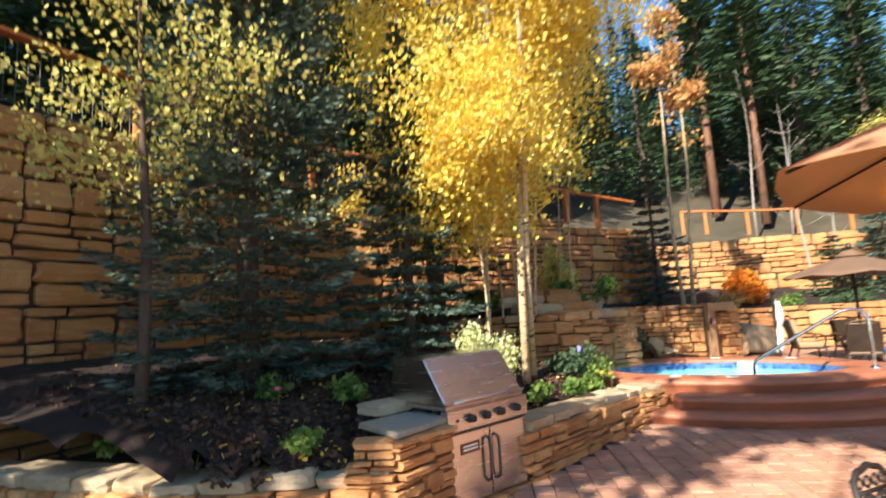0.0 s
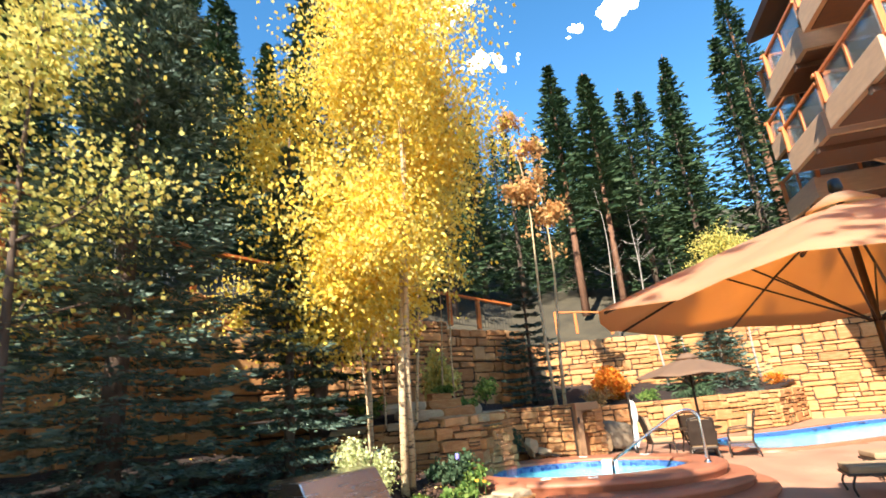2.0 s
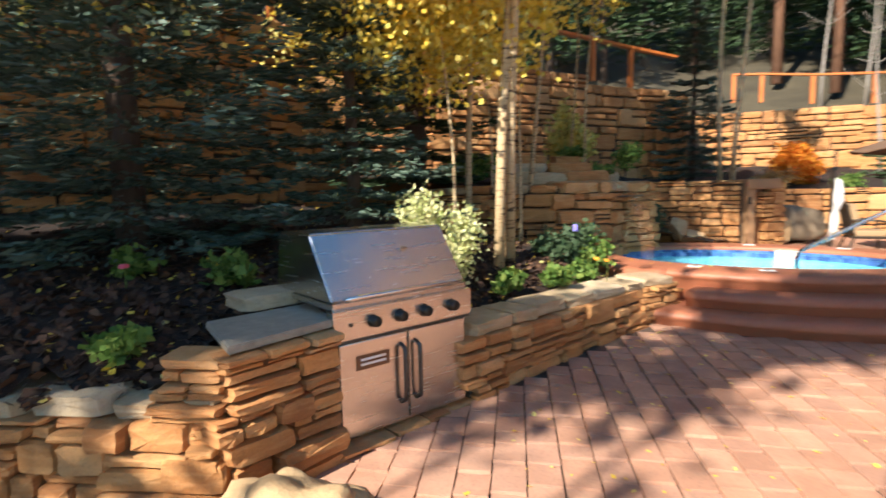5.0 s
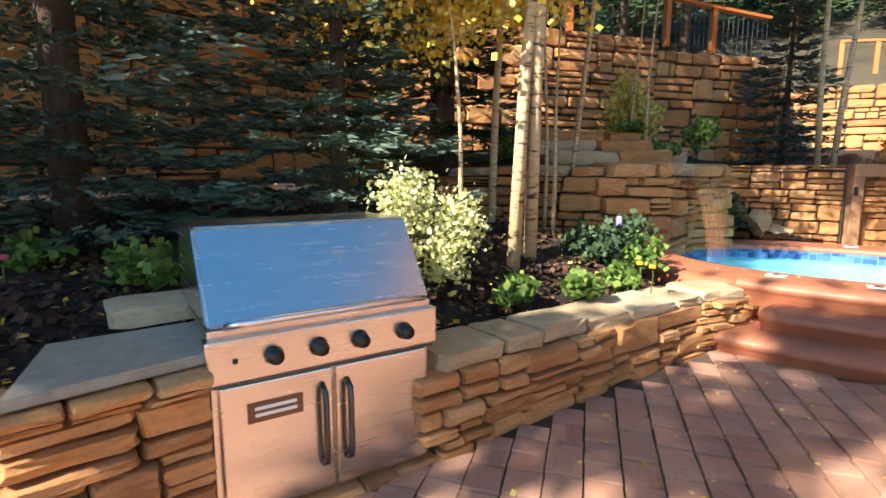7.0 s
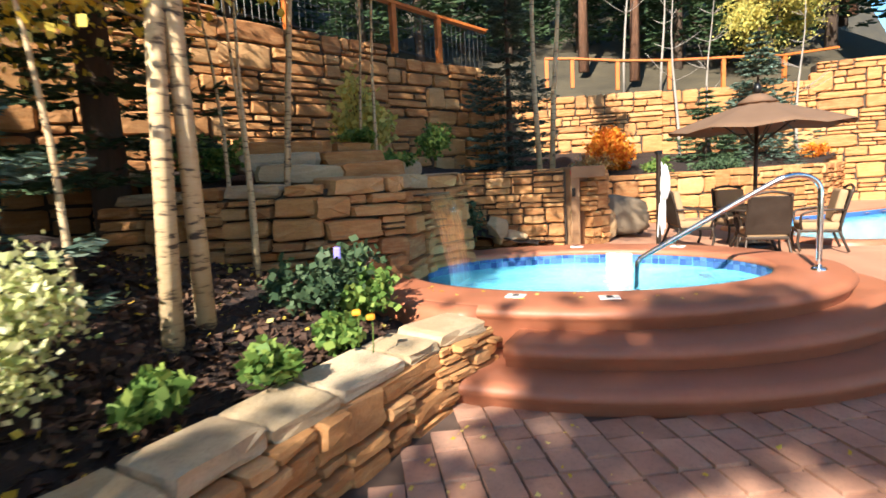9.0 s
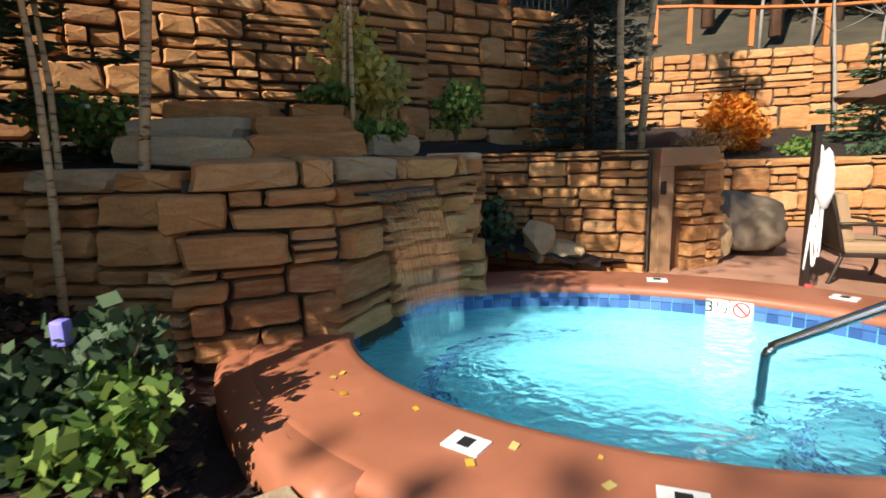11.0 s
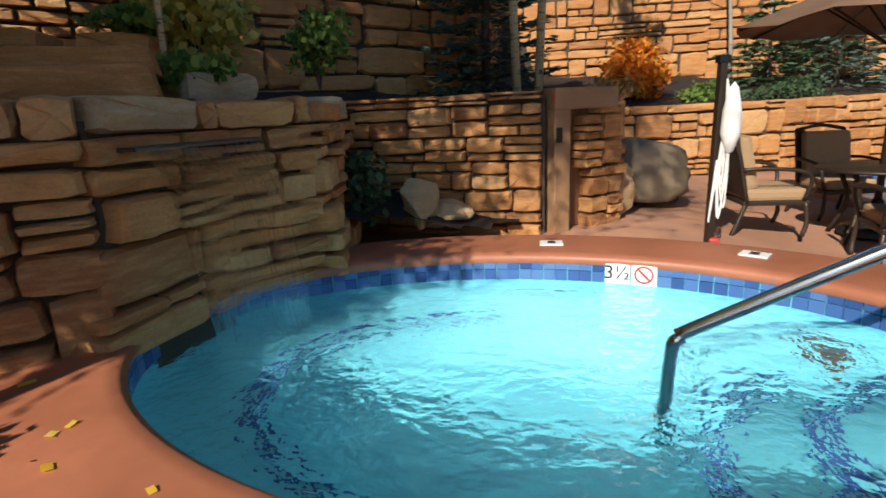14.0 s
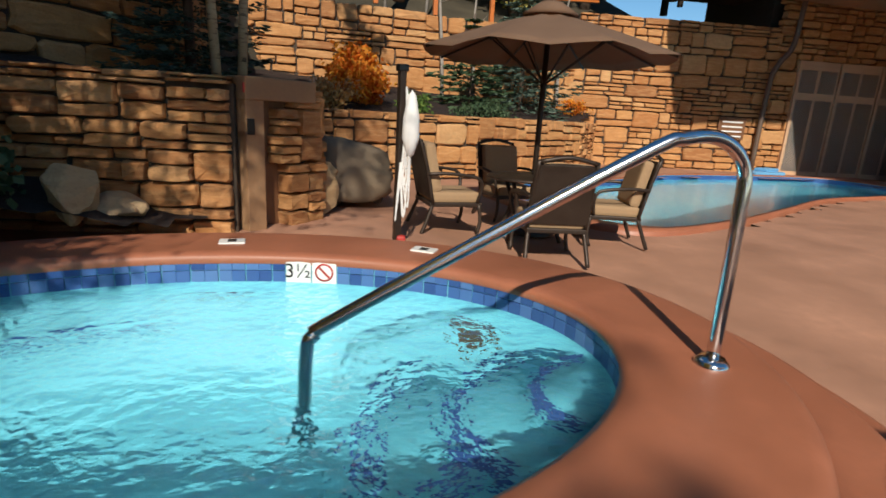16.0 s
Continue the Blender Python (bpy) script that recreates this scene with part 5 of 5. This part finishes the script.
PC = patio_chair((6.5, 12.75, 0.27), 95)
for x, y, z, turn in ((7.2, 12.0, 0.2, 172), (8.05, 12.5, 0.21, -105), (7.45, 13.7, 0.2, 10)):
    copy_thing(PC, pose(x, y, z, 0, 0, turn))
tb = thing("poolside_table", "round dark bronze patio table under the umbrella", "table", (7.35, 12.75, 0.2))
lathe([(0.0, 0.60), (0.44, 0.60), (0.46, 0.585), (0.44, 0.57), (0.0, 0.575)], M_BRONZE, "tabletop", tb, 32)
for k in range(4):
    a = k * math.pi / 2 + 0.6
    tube("leg", bend([(0.34 * math.cos(a), 0.34 * math.sin(a), 0.57), (0.24 * math.cos(a), 0.24 * math.sin(a), 0.3), (0.36 * math.cos(a), 0.36 * math.sin(a), 0.0)], 4), 0.02, M_BRONZE, tb, 8)


def lounger(at, turn):
    l = thing("sun_lounger", "cushioned patio lounger with curved bronze legs", "lounger", at, turn, "loungers")
    part("cushion", box((0, 0, 0.34), (0.55, 1.35, 0.10), 0, 0.03), M_CUSHION, l)
    part("frame", box((0, 0, 0.275), (0.56, 1.38, 0.04), 0, 0.01), M_BRONZE, l)
    for sx in (-1, 1):
        for sy in (-1, 1):
            tube("leg", bend([(sx * 0.25, sy * 0.6, 0.27), (sx * 0.27, sy * 0.66, 0.13), (sx * 0.25, sy * 0.63, 0.0)], 4), 0.016, M_BRONZE, l, 8)
    return l


LG = lounger((9.75, 9.75, 0.09), 88)
copy_thing(LG, pose(9.0, 8.75, 0.05, 0, 0, 80))


def covered_grill():
    c = thing("covered_grill", "barbecue under a wrinkled tan weather cover", "grill", (5.62, 13.6, 0.37), 25)
    bm = bmesh.new()
    bmesh.ops.create_uvsphere(bm, u_segments=26, v_segments=16, radius=1)
    for v in bm.verts:
        x, y, z = v.co
        r = 1 + 0.10 * noise.noise(Vector((x * 2.5, y * 2.5, z * 1.5)))
        fold = 1 + 0.05 * math.sin(9 * math.atan2(y, x)) * (1 - clamp(z * 0.5 + 0.5))
        k = 1.0 / max(abs(x), abs(y), abs(z), 0.6) ** 0.7
        lump = 1 + 0.10 * noise.noise(Vector((x * 5, y * 5, z * 4)))
        v.co = Vector((x * 0.44 * r * fold * k * lump, y * 0.33 * r * fold * k * lump + 0.08 * z, 0.34 + z * 0.31 * r * k - 0.10 * x * (z > 0)))
    part("cover", bm, M_TARP, c, smooth=True)
    part("cart", box((0, 0, 0.08), (0.55, 0.4, 0.06), 0, 0.01), M_BLACK, c)
    for x in (-0.24, 0.24):
        w = lathe([(0.0, 0.02), (0.06, 0.02), (0.065, 0.0), (0.06, -0.02), (0.0, -0.02)], M_BLACK, "wheel", c, 18)
        w.matrix_basis = pose(x, -0.2, 0.06, 90, 0, 0)


covered_grill()


def rescue_pole():
    p = thing("rescue_post", "dark post with a white throw rope and net hanging from it", "pool rescue post", (5.89, 11.9, 0.35))
    part("post", box((0, 0, 0.64), (0.05, 0.05, 1.28), 20, 0.006), M_BRONZE, p)
    part("cap", box((0, 0, 1.29), (0.08, 0.06, 0.05), 20, 0.008), M_BLACK, p)
    rs = random.Random(9)
    verts, faces = [], []
    for k in range(9):
        x = 0.05 + rs.uniform(-0.02, 0.05)
        tv, tf = tube_rings(bend([(0.03, -0.03, 1.16), (x, -0.04 + rs.uniform(-0.02, 0.02), 0.85), (x - rs.uniform(0, 0.06), -0.05, rs.uniform(0.15, 0.5)), (0.0, -0.05, 0.62)], 5), 0.006, 5)
        faces += [tuple(q + len(verts) for q in f) for f in tf]
        verts += tv
    link_mesh("rope", verts, faces, M_WHITE, p)
    lathe([(0.0, 1.14), (0.03, 1.1), (0.06, 0.95), (0.065, 0.8), (0.03, 0.68), (0.0, 0.66)], M_WHITE, "net_bag", p, 14).matrix_basis = pose(0.07, -0.05, 0)
    part("ring_buoy_clip", box((0.03, -0.02, 0.03), (0.07, 0.06, 0.06), 0, 0.02), M_SIGNRED, p)


rescue_pole()
for k, (x, y, z, s) in enumerate(((2.85, 3.45, -0.02, (0.36, 0.26, 0.24)), (2.2, 2.75, -0.1, (0.3, 0.25, 0.2)), (6.9, 18.2, 0.5, (0.42, 0.3, 0.42)), (3.75, 11.85, 0.72, (0.26, 0.14, 0.2)), (3.9, 12.0, 0.58, (0.25, 0.18, 0.12)), (5.3, 13.0, 0.6, (0.2, 0.2, 0.3)))):
    b = thing("boulder", "rounded tan sandstone boulder" if k < 2 else "rough sandstone boulder beside the wall", "boulder", (x, y, z), 30 * k)
    bm = bmesh.new()
    bmesh.ops.create_icosphere(bm, subdivisions=4, radius=1)
    rk = random.Random(70 + k)
    cuts = [(Vector((rk.uniform(-1, 1), rk.uniform(-1, 1), rk.uniform(-0.4, 1))).normalized(), rk.uniform(0.6, 0.85)) for i in range(11)]
    for v in bm.verts:
        d = v.co.normalized()
        r = 1 + 0.35 * noise.noise(d * 1.9 + Vector((k * 3, 0, 0))) + 0.06 * noise.noise(d * 5)
        q = [math.copysign(abs(c) ** 0.85, c) for c in d]
        p = Vector(q) * r
        if k >= 2:
            # broken faces: the rock is cut back to a few flat planes
            for n, far in cuts:
                over = p.dot(n) - far
                if over > 0:
                    p -= n * over
        v.co = Vector((p.x * s[0], p.y * s[1], p.z * s[2]))
    part("rock", bm, M_BOULDER, b, smooth=k < 2)


# ---- lodge ----
def lodge():
    b = thing("lodge_building", "multi-storey timber lodge with stone base and projecting balconies", "building")
    # stone base facing the court
    join = ([], [], [0])
    wall_face(b, (17.9, 21.0), (25.5, 20.1), -0.1, 5.0, R, 0.2, 0.03, M_STONE_FAR, join, (0.3, 0.5), (0.3, 0.9))
    wall_face(b, (21.6, 19.9), (21.4, 8.0), 0.0, 5.0, R, 0.2, 0.03, M_STONE_FAR, join, (0.3, 0.5), (0.3, 0.9))
    tagged(link_mesh("stone_base", np.concatenate(join[0]).tolist(), join[1], M_STONE_FAR, b), kind="stuff")
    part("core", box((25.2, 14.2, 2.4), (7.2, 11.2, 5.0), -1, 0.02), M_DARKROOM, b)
    part("upper_wall", box((20.6, 15.8, 11.0), (6.2, 9.6, 12.4), -1, 0.02), M_SIDING, b, "brown cedar siding")
    part("roof", box((20.2, 15.8, 17.6), (7.6, 10.6, 0.5), -1, 0.02, (0, -8)), M_ROOF, b)
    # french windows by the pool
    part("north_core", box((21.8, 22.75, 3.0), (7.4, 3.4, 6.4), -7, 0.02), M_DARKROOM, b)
    part("north_upper", box((22.3, 23.0, 8.6), (11.0, 3.6, 6.0), -7, 0.02), M_SIDING, b, "brown cedar siding")
    part("north_soffit", box((19.3, 22.3, 5.3), (6.0, 1.8, 0.3), -7, 0.02), M_DARKWOOD, b)
    for k in range(3):
        x, y = 19.1 + 1.3 * k, 20.74 - 0.16 * k
        w = part("window", box((x, y, 1.75), (1.26, 0.12, 3.2), -7, 0.01), M_SIDING_PALE, b, "brown timber window frame")
        for zz, hh in ((1.3, 2.0), (2.8, 0.62)):
            for s in (-0.3, 0.3):
                part("pane", box((x + s, y - 0.05 - s * 0.12, zz), (0.5, 0.05, hh), -7, 0.004), M_GLASS, w, "dark reflecting glass")
    tube("drain_pipe", bend([(17.6, 20.85, 0.2), (17.6, 20.8, 2.6), (17.7, 20.7, 3.2), (17.95, 20.6, 3.7), (18.05, 20.6, 5.0)], 5), 0.07, M_RAILPIPE, b, 10)
    part("notice_board", box((16.8, 21.0, 1.4), (0.8, 0.04, 0.6), -9, 0.006), M_WOODDOOR, b, "brown pool rules board")
    for k in range(4):
        part("notice_line", box((16.795, 20.97, 1.58 - 0.13 * k), (0.6, 0.02, 0.04), -9, 0), M_TILEWHITE, b)
    # balconies: deck box, posts, glass and orange rails
    for xf, y, z, d, w in ((14.6, 21.6, 8.2, 3.0, 3.0), (14.6, 21.4, 10.9, 3.0, 3.0), (14.9, 21.4, 13.4, 2.8, 3.0), (13.4, 17.6, 8.9, 4.2, 3.0), (13.4, 17.4, 11.8, 4.2, 3.0), (12.9, 13.6, 8.7, 4.8, 3.2), (12.9, 13.4, 11.8, 4.8, 3.2), (13.2, 13.2, 15.0, 4.4, 3.2)):
        cx = xf + d / 2
        bal = part("balcony", box((cx, y, z), (d, w, 0.8), -3, 0.02), M_SIDING_PALE, b, "tan clad balcony box with a dark soffit")
        part("soffit", box((cx, y, z - 0.41), (d - 0.3, w - 0.3, 0.04), -3, 0), M_DARKWOOD, bal)
        part("beam", box((cx, y - w * 0.2, z - 0.5), (d, 0.22, 0.2), -3, 0.01), M_DARKWOOD, bal)
        x0 = xf + 0.1
        for sy in (-1, 1):
            part("post", box((x0, y + sy * (w / 2 - 0.08), z + 0.85), (0.13, 0.13, 1.0), -3, 0.01), M_ORANGEWOOD, bal)
            part("side_rail", box((cx, y + sy * (w / 2 - 0.08), z + 1.32), (d, 0.14, 0.11), -3, 0.01), M_ORANGEWOOD, bal)
            part("side_post", box((cx, y + sy * (w / 2 - 0.08), z + 0.85), (0.1, 0.1, 0.95), -3, 0.01), M_ORANGEWOOD, bal)
            part("side_glass", box((cx, y + sy * (w / 2 - 0.08), z + 0.85), (d - 0.3, 0.02, 0.8), -3, 0), M_GLASS, bal)
        part("front_rail", box((x0, y, z + 1.32), (0.14, w, 0.11), -3, 0.01), M_ORANGEWOOD, bal)
        part("middle_post", box((x0, y, z + 0.85), (0.1, 0.1, 1.0), -3, 0.01), M_ORANGEWOOD, bal)
        part("front_glass", box((x0, y, z + 0.85), (0.02, w - 0.2, 0.8), -3, 0), M_GLASS, bal)
        part("balcony_door", box((17.42, y, z + 1.6), (0.1, 1.7, 2.2), -3, 0.01), M_GLASS, bal, "glazed balcony door")
        part("bracket", box((cx + d * 0.25, y + w * 0.42, z - 0.75), (d * 0.5, 0.16, 0.16), -3, 0.01, (0, 30)), M_SIDING_PALE, bal)
    part("eave", box((16.6, 19.0, 16.2), (5.0, 5.0, 0.3), -3, 0.02, (0, -14)), M_DARKWOOD, b)
    return b


lodge()
tw = thing("pool_tarp", "folded blue vinyl cover lying at the pool edge", "pool cover", (17.2, 20.0, 0.2), 10)
part("fold", box((0, 0, 0.06), (1.2, 0.5, 0.12), 0, 0.04), M_BLUETOWEL, tw)
part("upper_fold", box((0.2, 0.05, 0.16), (0.7, 0.35, 0.09), 12, 0.03), M_BLUETOWEL, tw)

# ---- clouds ----
for k, (x, y, z, sx, sz) in enumerate(((80.0, 330.0, 262.0, 40.0, 16.0), (-45.0, 330.0, 320.0, 34.0, 42.0), (-20.0, 330.0, 235.0, 26.0, 12.0))):
    c = thing("cloud", "white fair-weather cumulus cloud in a blue sky", "cloud", (x, y, z), 0, "clouds", "structure")
    bm = bmesh.new()
    rc = random.Random(300 + k)
    for i in range(16):
        f = rc.uniform(-1, 1)
        r = sz * rc.uniform(0.25, 0.55) * (1.1 - abs(f))
        bmesh.ops.create_icosphere(bm, subdivisions=3, radius=r, matrix=pose(f * sx, rc.uniform(-8, 8), f * sx * (0.45 if k == 0 else 0) + rc.uniform(-0.5, 0.5) * sz * 0.6))
    for v in bm.verts:
        v.co += Vector((noise.noise(v.co * 0.12), 0, noise.noise(v.co * 0.12 + Vector((9, 0, 0))))) * 5
    mt = Nodes("cloud_white_glow")
    mt.base((0.9, 0.9, 0.92))
    # emission adds the sunlit brightness of the puffs; they are no light source
    mt.set(Roughness=1.0, Emission_Color=(0.95, 0.97, 1.0, 1), Emission_Strength=0.6)
    part("puffs", bm, mt.mat, c, smooth=True)

# ---- leaf litter, mulch and pavers ----
RL = np.random.RandomState(77)


def litter(name, label, n, spot, size, material, lift=0.012, thick=0.3):
    c = np.array([spot() for _ in range(n)])
    c[:, 2] += lift
    u = unit(np.c_[RL.normal(size=(n, 2)), RL.normal(size=n) * thick])
    v = unit(np.cross(u, np.c_[RL.normal(size=(n, 2)) * thick, np.ones(n)]))
    s = size * RL.uniform(0.5, 1.5, n)[:, None]
    ob = leaves_mesh(name, c, u * s, v * s * 0.7, material, None)
    return tagged(ob, label, "litter", kind="stuff")


def in_bed():
    while True:
        y = RL.uniform(3.0, 9.2)
        x = bed_edge(y) - 0.1 - abs(RL.normal()) * 1.5
        if x > -2.4:
            return (x, y, bed_z(x, y))


litter("mulch", "dark bark chips and dead leaves on the bed", 9000, in_bed, 0.035, M_MULCH, 0.012, 0.6)
litter("fallen_leaves_bed", "yellow and brown fallen leaves on the mulch", 520, in_bed, 0.022, M_GOLD, 0.03, 0.5)


def on_deck():
    x, y = 3.3 + abs(RL.normal()) * 1.3, RL.uniform(3, 7.4)
    return (max(x, bed_edge(y) + 0.62), y, ground_z(x, y) + 0.008)


litter("fallen_leaves_paving", "scattered yellow leaves on the pavers", 160, on_deck, 0.018, M_GOLD, 0.006, 0.15)


def on_coping():
    a, r = RL.uniform(radians(150), radians(300)), RL.uniform(1.75, 2.08)
    return (*oval(TUB[0] + r * math.cos(a), TUB[1] + r * math.sin(a)), 0.503)


litter("fallen_leaves_coping", "few yellow leaves on the spa coping", 26, on_coping, 0.028, M_GOLD, 0.005, 0.1)
# coping apron on the bed side of the spa
apron = lathe([(2.05, 0.36), (2.05, 0.497), (2.35, 0.49), (2.4, 0.45), (2.4, 0.3)], M_COPING, "spa_apron", None, 40, radians(150), radians(248), TUB)
for v in apron.data.vertices:
    v.co.x, v.co.y = oval(v.co.x, v.co.y)
tagged(apron, "terracotta concrete apron beside the spa under dappled light", "paving", kind="structure")


def pavers():
    gx, gy = 14, 20
    bv = [(2.2 + 7.0 * i / gx, 1.0 + 7.4 * j / gy, ground_z(4, 1.0 + 7.4 * j / gy) - 0.006) for j in range(gy + 1) for i in range(gx + 1)]
    bed = link_mesh("joint_bed", bv, [(j * (gx + 1) + i, j * (gx + 1) + i + 1, (j + 1) * (gx + 1) + i + 1, (j + 1) * (gx + 1) + i) for j in range(gy) for i in range(gx)], M_SANDBED)
    field = thing("paver_terrace", "terrace of tumbled red-brown clay pavers in running bond", "paving", kind="structure")
    bed.parent = field
    rp = random.Random(3)
    shapes = []
    for k in range(6):
        b = bmesh.new()
        add_box(b, (0, 0, 0), (1, 1, 1))
        for v in b.verts:
            if v.co.z > 0:
                v.co.x *= 0.975
                v.co.y *= 0.97
            v.co += Vector((rp.uniform(-0.02, 0.02), rp.uniform(-0.02, 0.02), rp.uniform(-0.06, 0.06)))
        vv, ff = [tuple(v.co) for v in b.verts], [[v.index for v in f.verts] for f in b.faces]
        b.verts.index_update()
        ff = [[v.index for v in f.verts] for f in b.faces]
        me = bpy.data.meshes.new("paver")
        b.to_mesh(me)
        b.free()
        me.materials.append(M_PAVER)
        shapes.append((me, np.array(vv), ff))
    turn = radians(20)
    ct, st = math.cos(turn), math.sin(turn)
    w, l = 0.185, 0.215
    far_v, far_f, near = [], [], 0
    for j in range(-40, 60):
        i = -40
        s = (j % 2) * l * 0.5 - 40 * l
        while s < 40 * l:
            ln = l * rp.choice((0.7, 1.0, 1.0, 1.35))
            a, b2 = s + ln / 2, j * w
            s += ln
            x, y = 5.0 + b2 * ct - a * st, 4.5 + b2 * st + a * ct
            if not (2.2 < x < 9.0 and 1.05 < y < 8.3):
                continue
            if x < bed_edge(y) + 0.45 or math.hypot((x - TUB[0]) / (TUB_A + 1.15), (y - TUB[1]) / (TUB_B + 1.15)) < 1.0:
                continue
            k = rp.randrange(6)
            slope = math.degrees(math.atan(0.03)) if 3.8 < y < 7.2 else 0
            m = pose(x, y, ground_z(x, y) - 0.02 + rp.uniform(-0.003, 0.004), slope, 0, math.degrees(turn) + 90 + rp.uniform(-1.2, 1.2)) @ Matrix.Diagonal((ln - 0.005, w - 0.005, 0.06, 1))
            if near < 300 and 4.7 < y < 7.3 and 3.2 < x < 5.9:
                o = bpy.data.objects.new("paver", shapes[k][0])
                scene.collection.objects.link(o)
                o.matrix_basis = m
                o.parent = field
                near += 1
            else:
                mm = np.array(m)
                base = 8 * len(far_v)
                far_v.append(shapes[k][1] @ mm[:3, :3].T + mm[:3, 3])
                far_f += [tuple(q + base for q in f) for f in shapes[k][2]]
    tagged(link_mesh("outer_pavers", np.concatenate(far_v).tolist(), far_f, M_PAVER_FAR, field), kind="stuff")


pavers()

# the plan above is drawn at five sixths of full size
FULL = Matrix.Scale(1.2, 4)
for ob in list(scene.objects):
    if ob.parent is None and ob.type in {"MESH", "EMPTY"}:
        ob.matrix_basis = FULL @ ob.matrix_basis
